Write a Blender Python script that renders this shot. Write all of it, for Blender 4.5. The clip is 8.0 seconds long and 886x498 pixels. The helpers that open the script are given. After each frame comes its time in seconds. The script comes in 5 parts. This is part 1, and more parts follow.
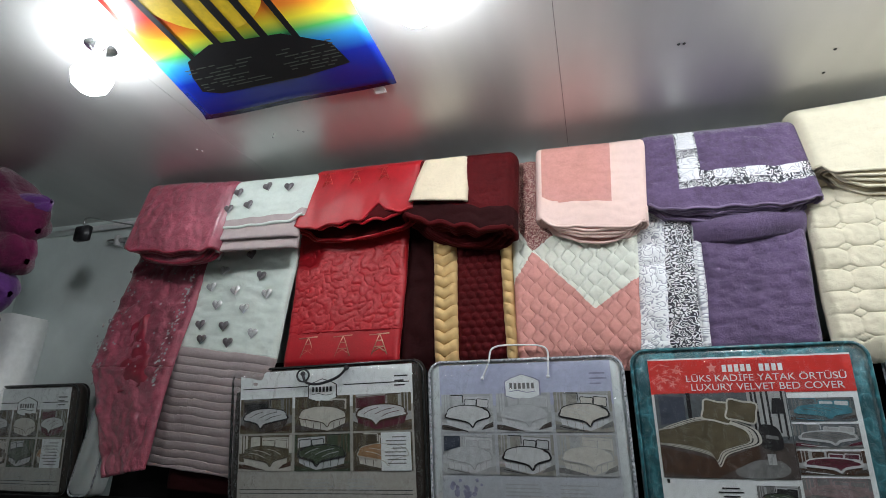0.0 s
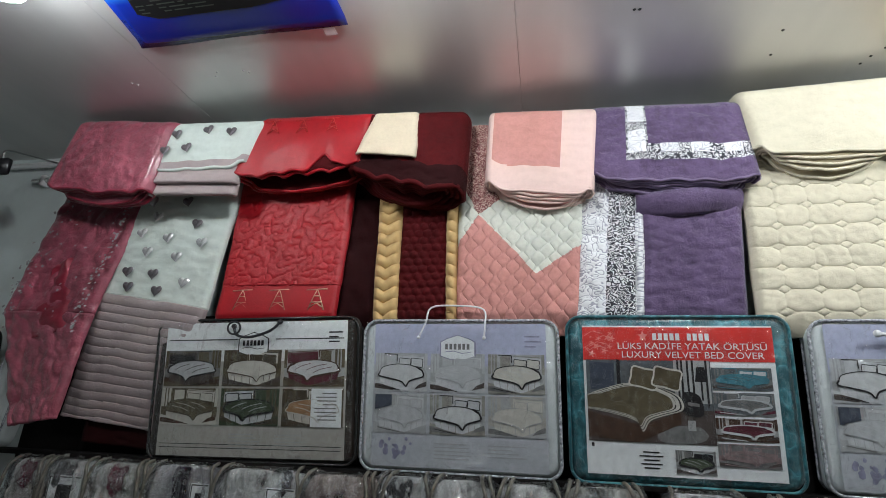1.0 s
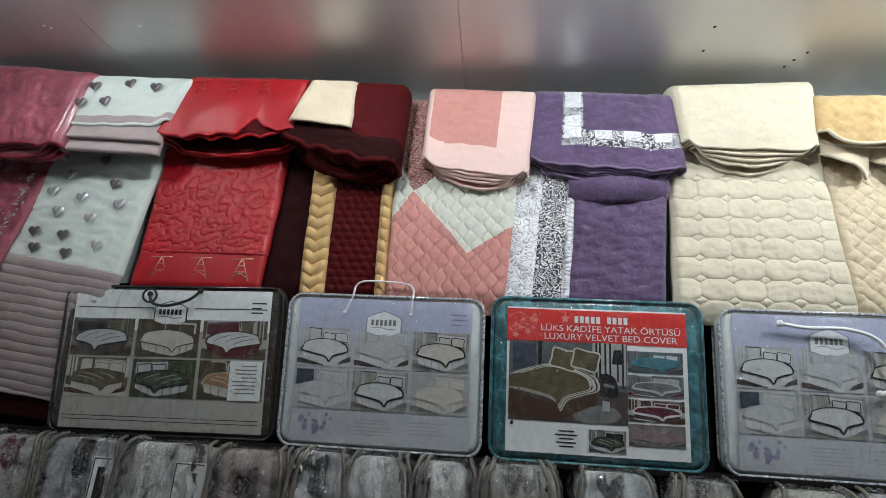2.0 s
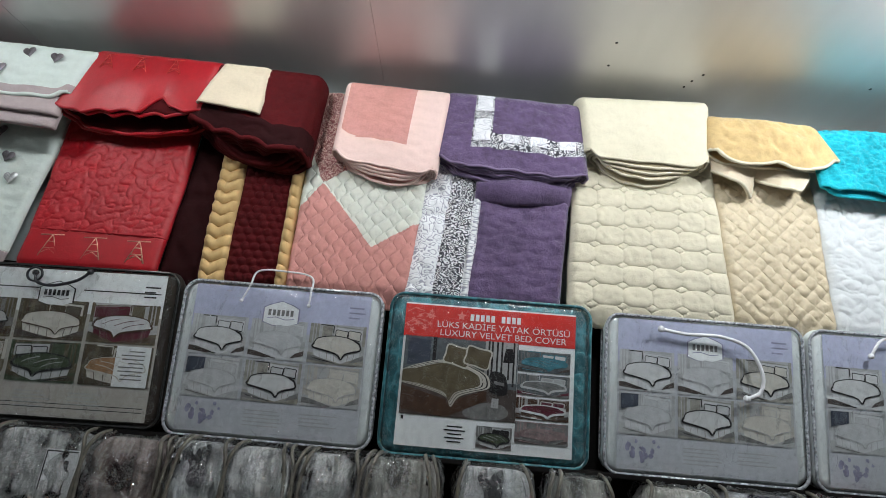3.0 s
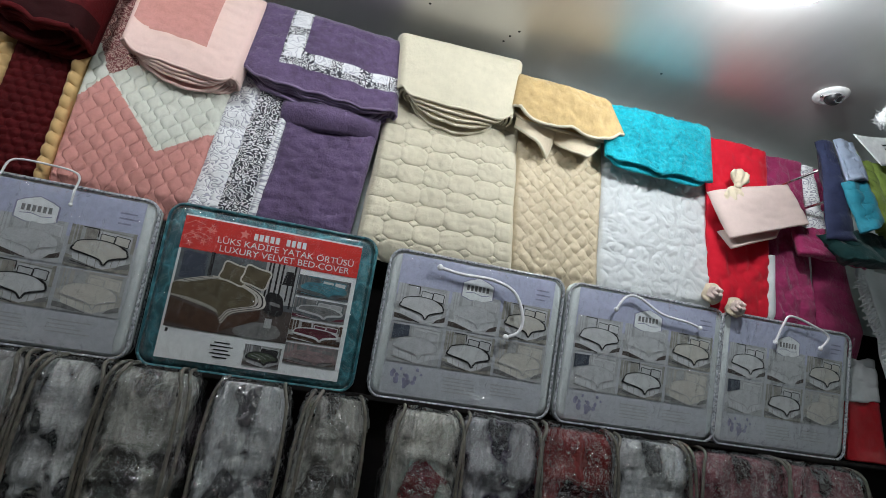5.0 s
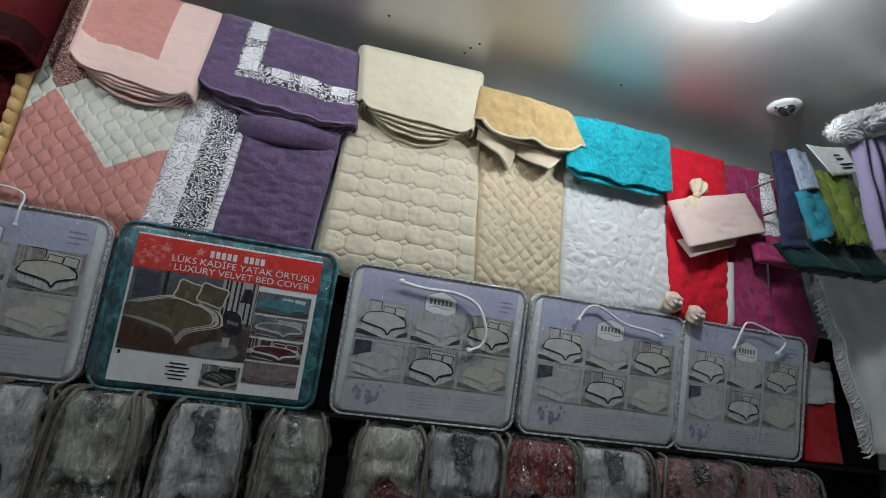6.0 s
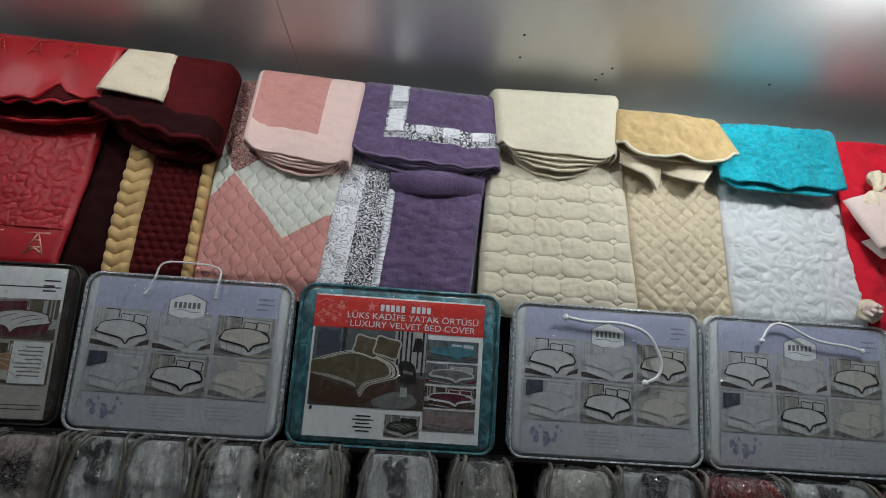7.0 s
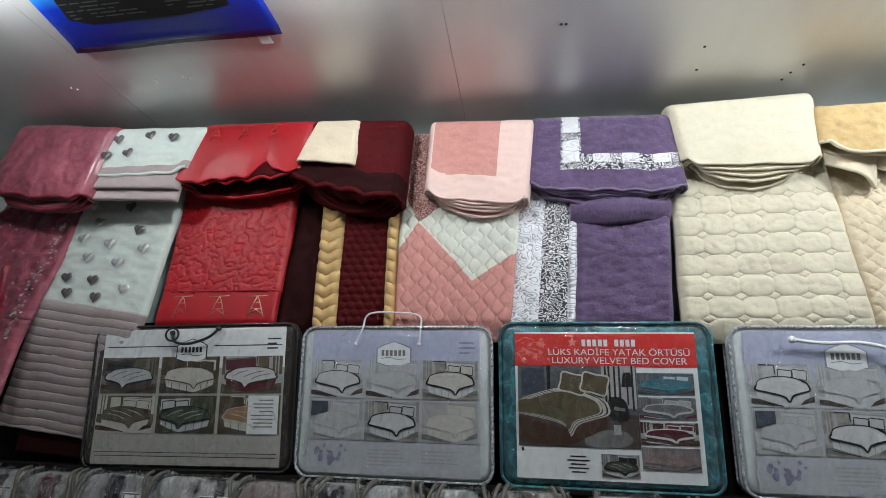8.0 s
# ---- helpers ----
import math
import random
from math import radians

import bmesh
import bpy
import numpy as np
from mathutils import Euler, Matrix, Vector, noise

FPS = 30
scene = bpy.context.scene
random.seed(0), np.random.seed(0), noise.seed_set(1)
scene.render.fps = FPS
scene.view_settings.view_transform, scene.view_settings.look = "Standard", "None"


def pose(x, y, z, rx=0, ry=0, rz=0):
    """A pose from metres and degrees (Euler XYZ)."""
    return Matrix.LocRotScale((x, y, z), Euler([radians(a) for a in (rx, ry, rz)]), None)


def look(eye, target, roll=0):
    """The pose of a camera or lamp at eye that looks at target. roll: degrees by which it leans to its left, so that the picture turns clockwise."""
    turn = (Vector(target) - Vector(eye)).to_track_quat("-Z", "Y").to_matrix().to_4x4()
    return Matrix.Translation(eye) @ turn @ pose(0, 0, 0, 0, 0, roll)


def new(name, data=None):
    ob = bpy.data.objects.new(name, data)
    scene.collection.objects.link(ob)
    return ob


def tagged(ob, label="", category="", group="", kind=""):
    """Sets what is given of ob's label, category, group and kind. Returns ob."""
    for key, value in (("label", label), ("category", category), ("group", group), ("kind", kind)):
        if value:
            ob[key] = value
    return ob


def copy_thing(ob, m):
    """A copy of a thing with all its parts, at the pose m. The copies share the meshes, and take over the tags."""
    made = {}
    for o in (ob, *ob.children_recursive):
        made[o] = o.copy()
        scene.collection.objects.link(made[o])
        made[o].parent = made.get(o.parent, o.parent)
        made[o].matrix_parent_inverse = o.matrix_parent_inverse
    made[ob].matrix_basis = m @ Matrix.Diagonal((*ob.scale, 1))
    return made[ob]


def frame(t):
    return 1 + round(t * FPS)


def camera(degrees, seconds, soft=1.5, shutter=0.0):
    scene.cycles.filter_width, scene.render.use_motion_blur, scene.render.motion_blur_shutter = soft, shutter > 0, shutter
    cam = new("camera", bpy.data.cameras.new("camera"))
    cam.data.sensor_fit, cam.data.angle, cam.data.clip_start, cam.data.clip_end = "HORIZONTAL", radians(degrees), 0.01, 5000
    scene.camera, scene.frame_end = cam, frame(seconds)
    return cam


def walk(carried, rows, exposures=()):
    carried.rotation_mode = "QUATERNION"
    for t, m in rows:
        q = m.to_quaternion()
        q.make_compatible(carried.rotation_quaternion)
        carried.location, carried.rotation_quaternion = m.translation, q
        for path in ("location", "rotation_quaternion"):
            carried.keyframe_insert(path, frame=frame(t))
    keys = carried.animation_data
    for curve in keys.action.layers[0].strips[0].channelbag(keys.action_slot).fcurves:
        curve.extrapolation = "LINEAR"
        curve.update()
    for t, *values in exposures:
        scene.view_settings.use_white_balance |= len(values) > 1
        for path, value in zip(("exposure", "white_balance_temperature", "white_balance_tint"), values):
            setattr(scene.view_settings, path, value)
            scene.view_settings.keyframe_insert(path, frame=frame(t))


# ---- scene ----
cam = camera(82.0, 8.0, soft=0.55)
PATH = [
    (0, (0.175, -0.12, 1.695), (-0.348, 1.683, 2.386), -0.0),
    (0.5, (0.195, -0.074, 1.646), (-0.243, 1.766, 2.296), 1.0),
    (1, (0.212, -0.055, 1.631), (-0.168, 1.8, 2.274), 2.2),
    (1.5, (0.25, -0.035, 1.616), (-0.059, 1.845, 2.223), 3.0),
    (2.8, (0.371, -0.015, 1.617), (0.31, 1.893, 2.214), 4.4),
    (3, (0.424, -0.016, 1.602), (0.376, 1.884, 2.225), 5.0),
    (3.5, (0.477, -0.01, 1.592), (0.518, 1.897, 2.192), 5.4),
    (4, (0.55, -0.016, 1.582), (0.675, 1.895, 2.157), 6.0),
    (4.5, (0.624, -0.028, 1.583), (0.851, 1.88, 2.138), 7.0),
    (5, (0.721, -0.037, 1.569), (1.072, 1.869, 2.064), 8.4),
    (5.2, (0.766, -0.052, 1.582), (1.155, 1.85, 2.061), 8.6),
    (6.3, (0.758, -0.051, 1.616), (1.179, 1.829, 2.156), 6.7),
    (6.5, (0.715, -0.031, 1.597), (1.004, 1.861, 2.174), 5.5),
    (7, (0.582, -0.029, 1.618), (0.652, 1.883, 2.205), 3.7),
    (7.5, (0.437, -0.040, 1.614), (0.264, 1.859, 2.216), 2.4),
    (8, (0.340, -0.050, 1.634), (0.024, 1.809, 2.300), 1.8),
]
walk(cam, [(t, look(eye, target, roll)) for t, eye, target, roll in PATH],
     exposures=[(0.0, 0.12), (1.5, 0.07), (3.0, 0.08), (3.5, 0.08), (4.5, -0.03), (5.0, -0.2), (6.3, -0.55), (7.0, -0.5), (7.5, -0.05), (8.0, 0.05)])

# ---- light ----
world = bpy.data.worlds.new("world")
scene.world = world
world.use_nodes = True
world.node_tree.nodes["Background"].inputs[0].default_value = (0.75, 0.85, 1.0, 1)
world.node_tree.nodes["Background"].inputs[1].default_value = 0.015
BULB_POWER = 150.0

# ---- fixed levels ----
CEIL, WALL_Y, SHELF, HANG_Y = 2.56, 1.42, 1.505, 1.31
X_LEFT, X_RIGHT, Y_BACK = -2.15, 2.75, -1.9


# ---- materials ----
def nodes_of(name):
    m = bpy.data.materials.new(name)
    m.use_nodes = True
    return m, m.node_tree.nodes, m.node_tree.links, m.node_tree.nodes["Principled BSDF"]


def ramp(n, stops, constant=False):
    r = n.new("ShaderNodeValToRGB")
    if constant:
        r.color_ramp.interpolation = "CONSTANT"
    e = r.color_ramp.elements
    while len(e) < len(stops):
        e.new(0.5)
    for k, (p, c) in zip(e, stops):
        k.position, k.color = p, (*c, 1)
    return r


def noise_tex(n, l, scale, detail=4, rough=0.6, uv=False, stretch=(1, 1, 1)):
    tc = n.new("ShaderNodeTexCoord")
    mp = n.new("ShaderNodeMapping")
    mp.inputs["Scale"].default_value = stretch
    t = n.new("ShaderNodeTexNoise")
    t.inputs["Scale"].default_value, t.inputs["Detail"].default_value, t.inputs["Roughness"].default_value = scale, detail, rough
    l.new(tc.outputs["UV" if uv else "Object"], mp.inputs[0])
    l.new(mp.outputs[0], t.inputs["Vector"])
    return t


def bump(n, l, height, strength, distance, target, prev=None):
    b = n.new("ShaderNodeBump")
    b.inputs["Strength"].default_value, b.inputs["Distance"].default_value = strength, distance
    l.new(height, b.inputs["Height"])
    if prev:
        l.new(prev.outputs[0], b.inputs["Normal"])
    l.new(b.outputs[0], target)
    return b


def creases(n, l, scale, stretch=(1, 1, 1)):
    """Sharp folded ridges: a height that peaks along crooked lines."""
    t = noise_tex(n, l, scale, 3, 0.5, stretch=stretch)
    a, b, c = (n.new("ShaderNodeMath") for _ in range(3))
    a.operation, b.operation, c.operation = "SUBTRACT", "ABSOLUTE", "POWER"
    a.inputs[1].default_value, c.inputs[1].default_value = 0.5, 0.6
    l.new(t.outputs[0], a.inputs[0]), l.new(a.outputs[0], b.inputs[0]), l.new(b.outputs[0], c.inputs[0])
    return c.outputs[0]


def scaled(c, k):
    return tuple(min(1.0, v * k) for v in c)


def fabric(name, c, var=0.25, fine=900, sheen=0.25, rough=0.85, crush=0.0, crush_scale=45, weave=0.3, coat=0.0):
    """Woven or velvet cloth: broad tone, fine thread grain, optional crushed pile."""
    m, n, l, p = nodes_of(name)
    broad = noise_tex(n, l, 7)
    grain = noise_tex(n, l, crush_scale, 6, 0.7)
    mix = n.new("ShaderNodeMath")
    mix.operation = "MULTIPLY_ADD"
    mix.inputs[1].default_value = 0.5
    l.new(broad.outputs[0], mix.inputs[0])
    half = n.new("ShaderNodeMath")
    half.operation = "MULTIPLY"
    half.inputs[1].default_value = 0.5
    l.new(grain.outputs[0], half.inputs[0])
    l.new(half.outputs[0], mix.inputs[2])
    r = ramp(n, [(0.3, scaled(c, 1 - var)), (0.7, scaled(c, 1 + var))])
    l.new(mix.outputs[0], r.inputs[0])
    l.new(r.outputs[0], p.inputs["Base Color"])
    p.inputs["Roughness"].default_value = rough
    p.inputs["Specular IOR Level"].default_value = 0.5 if rough < 0.6 else 0.15
    p.inputs["Sheen Weight"].default_value = sheen * 0.6
    p.inputs["Sheen Roughness"].default_value = 0.4
    p.inputs["Coat Weight"].default_value = coat
    p.inputs["Coat Roughness"].default_value = 0.12
    threads = noise_tex(n, l, fine, 2)
    b = bump(n, l, threads.outputs[0], weave, 0.001, p.inputs["Normal"])
    if crush:
        bump(n, l, grain.outputs[0], crush, 0.006, p.inputs["Normal"], b)
    return m


def plain(name, c, rough=0.5, metal=0.0, spec=0.5, var=0.08, scale=30):
    m, n, l, p = nodes_of(name)
    t = noise_tex(n, l, scale)
    r = ramp(n, [(0.3, scaled(c, 1 - var)), (0.7, scaled(c, 1 + var))])
    l.new(t.outputs[0], r.inputs[0])
    l.new(r.outputs[0], p.inputs["Base Color"])
    p.inputs["Roughness"].default_value, p.inputs["Metallic"].default_value = rough, metal
    p.inputs["Specular IOR Level"].default_value = spec
    return m


def print_mat(name, c, var=0.12):
    """Ink on card: slightly mottled, half gloss."""
    return plain(name, c, 0.45, 0, 0.4, var, 60)


def vinyl(name, wrinkle=0.6, scale=16, weight=2.6, deep=0.022, most=0.3):
    """Clear soft plastic sheet with creases that catch the lamps."""
    m, n, l, p = nodes_of(name)
    n.remove(p)
    out = n["Material Output"]
    tr = n.new("ShaderNodeBsdfTransparent")
    tr.inputs[0].default_value = (0.95, 0.96, 0.97, 1)
    gl = n.new("ShaderNodeBsdfGlossy")
    gl.inputs["Roughness"].default_value = 0.12
    b0 = bump(n, l, creases(n, l, scale, (1, 1, 0.55)), wrinkle, deep, gl.inputs["Normal"])
    fine = noise_tex(n, l, scale * 4, 3, 0.5)
    b = bump(n, l, fine.outputs[0], wrinkle * 0.6, deep * 0.55, gl.inputs["Normal"], b0)
    fr = n.new("ShaderNodeFresnel")
    fr.inputs[0].default_value = 1.5
    l.new(b.outputs[0], fr.inputs["Normal"])
    k = n.new("ShaderNodeMath")
    k.operation = "MULTIPLY"
    k.inputs[1].default_value = weight
    l.new(fr.outputs[0], k.inputs[0])
    mx = n.new("ShaderNodeMixShader")
    cap = n.new("ShaderNodeMath")
    cap.operation = "MINIMUM"
    cap.inputs[1].default_value = most
    l.new(k.outputs[0], cap.inputs[0])
    l.new(cap.outputs[0], mx.inputs[0])
    l.new(tr.outputs[0], mx.inputs[1])
    l.new(gl.outputs[0], mx.inputs[2])
    l.new(mx.outputs[0], out.inputs[0])
    return m


def wrapped(name, dark, mid, light, scale=14, crease=0.9):
    """Blotchy printed cloth under tight crinkled plastic; dark blotches are print and painted fold shade."""
    m, n, l, p = nodes_of(name)
    dark, mid, light = scaled(dark, 0.4), scaled(mid, 0.55), scaled(light, 0.9)
    t = noise_tex(n, l, scale * 1.25, 2, 0.4, stretch=(1.1, 1, 0.7))
    r = ramp(n, [(0.405, dark), (0.42, mid), (0.47, scaled(light, 0.8)), (0.56, light)])
    l.new(t.outputs[0], r.inputs[0])
    l.new(r.outputs[0], p.inputs["Base Color"])
    p.inputs["Roughness"].default_value = 0.7
    p.inputs["Specular IOR Level"].default_value = 0.2
    p.inputs["Coat Weight"].default_value = 1.0
    p.inputs["Coat IOR"].default_value = 2.0
    p.inputs["Coat Roughness"].default_value = 0.085
    b0 = bump(n, l, creases(n, l, 17, (1, 1, 0.5)), crease, 0.03, p.inputs["Coat Normal"])
    fine = noise_tex(n, l, 55, 3, 0.5)
    bump(n, l, fine.outputs[0], crease, 0.008, p.inputs["Coat Normal"], b0)
    puff = noise_tex(n, l, 14, 3, 0.5, stretch=(1.6, 1, 0.5))
    bump(n, l, puff.outputs[0], 0.9, 0.06, p.inputs["Normal"])
    return m


def lace(name, light, dark, scale, cut, contrast=0.04, sheen=0.2):
    """Damask print of curls: light ground with dark curled figures."""
    m, n, l, p = nodes_of(name)
    warp = noise_tex(n, l, scale * 0.5, 1, 0.4, uv=True)
    k, v = n.new("ShaderNodeMath"), n.new("ShaderNodeMath")
    k.operation, v.operation = "MULTIPLY", "SINE"
    k.inputs[1].default_value = 42.0
    l.new(warp.outputs[0], k.inputs[0])
    half = n.new("ShaderNodeMath")
    half.operation = "MULTIPLY_ADD"
    half.inputs[1].default_value = half.inputs[2].default_value = 0.5
    l.new(k.outputs[0], v.inputs[0])
    l.new(v.outputs[0], half.inputs[0])
    v = half
    r = ramp(n, [(cut - contrast, dark), (cut + contrast, light)])
    l.new(v.outputs[0], r.inputs[0])
    l.new(r.outputs[0], p.inputs["Base Color"])
    p.inputs["Roughness"].default_value, p.inputs["Sheen Weight"].default_value = 0.7, sheen
    bump(n, l, v.outputs[0], 0.4, 0.002, p.inputs["Normal"])
    return m


CREAM = (0.66, 0.605, 0.47)
M = {
    "rosy_deep": fabric("deep rose satin", (0.22, 0.012, 0.03), 0.3, 500, 0.3, 0.4, 0.3, 28),
    "mint": fabric("pale mint muslin", (0.60, 0.66, 0.62), 0.1, 700, 0.2, 0.9, 0.35, 60),
    "taupe": fabric("taupe muslin", (0.40, 0.33, 0.33), 0.12, 700, 0.2, 0.9, 0.35, 60),
    "red": fabric("red satin", (0.38, 0.003, 0.010), 0.22, 600, 0.15, 0.45, 0.15, 60),
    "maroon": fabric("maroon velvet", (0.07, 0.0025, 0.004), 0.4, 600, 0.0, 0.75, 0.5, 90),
    "maroon_dark": fabric("dark maroon velvet and fold shade", (0.018, 0.001, 0.0016), 0.3, 600, 0.0, 0.8, 0.3, 90),
    "ivory": fabric("ivory plush", (0.66, 0.56, 0.42), 0.1, 700, 0.3, 0.95, 0.4, 140),
    "gold": fabric("gold satin cord", (0.60, 0.40, 0.18), 0.15, 700, 0.2, 0.6),
    "pink": fabric("salmon pink cotton", (0.60, 0.28, 0.25), 0.16, 800, 0.2, 0.8, 0.5, 80),
    "pink_pale": fabric("pale pink cotton", (0.80, 0.58, 0.53), 0.07, 800, 0.2, 0.85, 0.2, 80),
    "mint_white": fabric("mint white cotton", (0.66, 0.67, 0.60), 0.09, 800, 0.2, 0.8, 0.5, 80),
    "purple": fabric("dusty purple velvet", (0.125, 0.085, 0.165), 0.45, 600, 0.5, 0.8, 1.0, 60),
    "purple_edge": fabric("purple satin binding", (0.20, 0.15, 0.25), 0.2, 600, 0.5, 0.6),
    "cream": fabric("cream velvet", CREAM, 0.09, 700, 0.35, 0.85, 0.45, 50),
    "cream_dark": fabric("darker cream cloth", (0.5, 0.42, 0.28), 0.1, 700),
    "tan": fabric("tan velour", (0.54, 0.385, 0.185), 0.3, 700, 0.4, 0.8, 0.7, 40),
    "champagne": fabric("champagne satin", (0.60, 0.50, 0.345), 0.16, 700, 0.2, 0.40, 0.5, 90),
    "white": fabric("cool white cotton", (0.65, 0.67, 0.68), 0.07, 800, 0.2, 0.75, 0.5, 75),
    "scarlet": fabric("scarlet cotton", (0.60, 0.012, 0.03), 0.15, 700, 0.25, 0.8, 0.3, 30),
    "pinkgrey": fabric("blush lining", (0.66, 0.52, 0.48), 0.08, 700, 0.2, 0.9, 0.3, 40),
    "plum": fabric("plum plush", (0.075, 0.004, 0.03), 0.7, 400, 0.4, 0.8, 1.0, 55),
    "violet": fabric("violet plush", (0.075, 0.02, 0.12), 0.6, 400, 0.4, 0.75, 1.0, 40),
    "fluff": fabric("gold fluff", (0.5, 0.4, 0.2), 0.4, 400, 0.5, 0.95, 0.9, 90),
    "fluff_white": fabric("white fluff", (0.6, 0.6, 0.62), 0.2, 400, 0.5, 0.95, 0.9, 60),
    "damask": lace("rose damask weave", (0.22, 0.06, 0.06), (0.62, 0.42, 0.36), 170, 0.35, 0.25),
    "lace_white": lace("white satin lace", (0.82, 0.82, 0.84), (0.36, 0.36, 0.42), 92, 0.15, 0.12),
    "lace_black": lace("black and white lace", (0.016, 0.016, 0.028), (0.80, 0.80, 0.82), 140, 0.40, 0.16),
    "lime_cloth": fabric("green towelling", (0.16, 0.22, 0.045), 0.3, 500, 0.2, 0.7, 0.6, 40, coat=0.2),
    "navy_cloth": fabric("navy towelling", (0.02, 0.025, 0.06), 0.3, 500, 0.2, 0.7, 0.6, 40),
    "slate_cloth": fabric("blue-grey towelling", (0.22, 0.26, 0.34), 0.2, 500, 0.2, 0.7, 0.4, 40),
    "teal_cloth": fabric("teal towelling", (0.02, 0.19, 0.26), 0.3, 500, 0.2, 0.6, 0.6, 40, coat=0.3),
    "bottle_cloth": fabric("bottle green blanket", (0.006, 0.03, 0.03), 0.4, 500, 0.2, 0.7, 0.8, 30),
    "lilac_cloth": fabric("lilac curtain cloth", (0.22, 0.19, 0.30), 0.15, 500, 0.3, 0.6, 0.3, 40),
    "silver": plain("pale silver foil with painted glint", (0.84, 0.85, 0.86), 0.26, 0.5, 1.0, 0.3, 250),
    "gunmetal": plain("grey foil", (0.17, 0.155, 0.165), 0.35, 0.4, 0.5, 0.3, 300),
    "red_thread": plain("red embroidery thread", (0.50, 0.05, 0.04), 0.35, 0.3, 0.5, 0.3, 300),
    "thread": plain("gold embroidery thread", (0.62, 0.40, 0.28), 0.3, 0.6, 0.5, 0.3, 300),
    "white_paint": plain("white lacquer", (0.8, 0.8, 0.8), 0.35),
    "black": plain("black plastic", (0.012, 0.012, 0.014), 0.4),
    "chrome": plain("chrome", (0.7, 0.7, 0.7), 0.15, 1.0),
    # near-black for the boards; on the back panel it paints the shade of the gaps
    "board_and_shade": plain("near-black shelf board and gap shade", (0.009, 0.008, 0.008), 0.9, 0, 0.1),
    "cord_white": plain("white cord", (0.78, 0.78, 0.8), 0.5),
    "cord_black": plain("black cord", (0.015, 0.015, 0.02), 0.4),
    "vinyl": vinyl("clear vinyl", 1.0, 8, 1.8, 0.035, 0.3),
    "crinkle": vinyl("crinkled clear film", 1.0, 14, 4.2, 0.15, 0.4),
    # strong light and dark speckle paints the glints of the puckered welt
    "vinyl_edge": plain("clear vinyl welt with painted glints", (0.36, 0.37, 0.40), 0.12, 0.0, 1.0, 0.85, 130),
    "vinyl_black": plain("dark vinyl welt", (0.02, 0.02, 0.02), 0.2, 0.0, 0.8, 0.3, 80),
    "gusset_white": fabric("white quilted gusset", (0.62, 0.66, 0.66), 0.1, 600, 0.2, 0.6, 0.4, 40, coat=0.6),
    "gusset_brown": fabric("dark brown gusset", (0.03, 0.024, 0.02), 0.3, 600, 0.2, 0.6, 0.3, 40, coat=0.6),
    "tape": plain("beige zip tape", (0.12, 0.11, 0.09), 0.5, 0, 0.5, 0.4, 60),
}
for key, c in {"lilac": (0.42, 0.44, 0.58), "card": (0.44, 0.455, 0.485), "card_warm": (0.40, 0.38, 0.345), "paper": (0.75, 0.77, 0.77), "banner": (0.62, 0.035, 0.028),
               "ink": (0.015, 0.014, 0.016), "grey_a": (0.37, 0.375, 0.375), "grey_b": (0.17, 0.168, 0.165), "bed_pale": (0.55, 0.56, 0.56), "bed_mid": (0.46, 0.47, 0.48),
               "bed_beige": (0.52, 0.50, 0.45), "skirt": (0.52, 0.53, 0.54), "floor_dark": (0.07, 0.055, 0.05), "brown": (0.06, 0.03, 0.018), "olive": (0.105, 0.085, 0.05),
               "olive_dark": (0.07, 0.055, 0.035), "wine": (0.10, 0.015, 0.03), "teal": (0.06, 0.20, 0.25), "sky": (0.10, 0.115, 0.125), "slate": (0.05, 0.06, 0.085), "olive_grey": (0.27, 0.26, 0.23), "rust": (0.26, 0.19, 0.19), "blossom": (0.75, 0.25, 0.22),
               "violet_ink": (0.24, 0.235, 0.33), "green_ink": (0.05, 0.07, 0.04), "orange": (0.32, 0.18, 0.09)}.items():
    M[key] = print_mat("print " + key, c, 0.1 if key in ("lilac", "card", "paper", "banner", "ink", "blossom", "bed_pale", "bed_mid", "skirt", "bed_beige", "grey_a", "card_warm") else 0.3)


def ceiling_mat():
    """Glossy light grey laminate: soft mirror, faint streaks."""
    m, n, l, p = nodes_of("ceiling laminate")
    t = noise_tex(n, l, 5, 3, stretch=(1, 0.15, 1))
    r = ramp(n, [(0.3, (0.53, 0.525, 0.52)), (0.7, (0.61, 0.60, 0.59))])
    l.new(t.outputs[0], r.inputs[0])
    l.new(r.outputs[0], p.inputs["Base Color"])
    p.inputs["Metallic"].default_value = 0.66
    p.inputs["Roughness"].default_value = 0.42
    p.inputs["Specular IOR Level"].default_value = 0.8
    s = noise_tex(n, l, 3, 3)
    bump(n, l, s.outputs[0], 0.1, 0.02, p.inputs["Normal"])
    return m


def glow(name, c, strength):
    m, n, l, p = nodes_of(name)
    p.inputs["Base Color"].default_value = (0.8, 0.8, 0.8, 1)
    p.inputs["Emission Color"].default_value = (*c, 1)
    p.inputs["Emission Strength"].default_value = strength
    return m


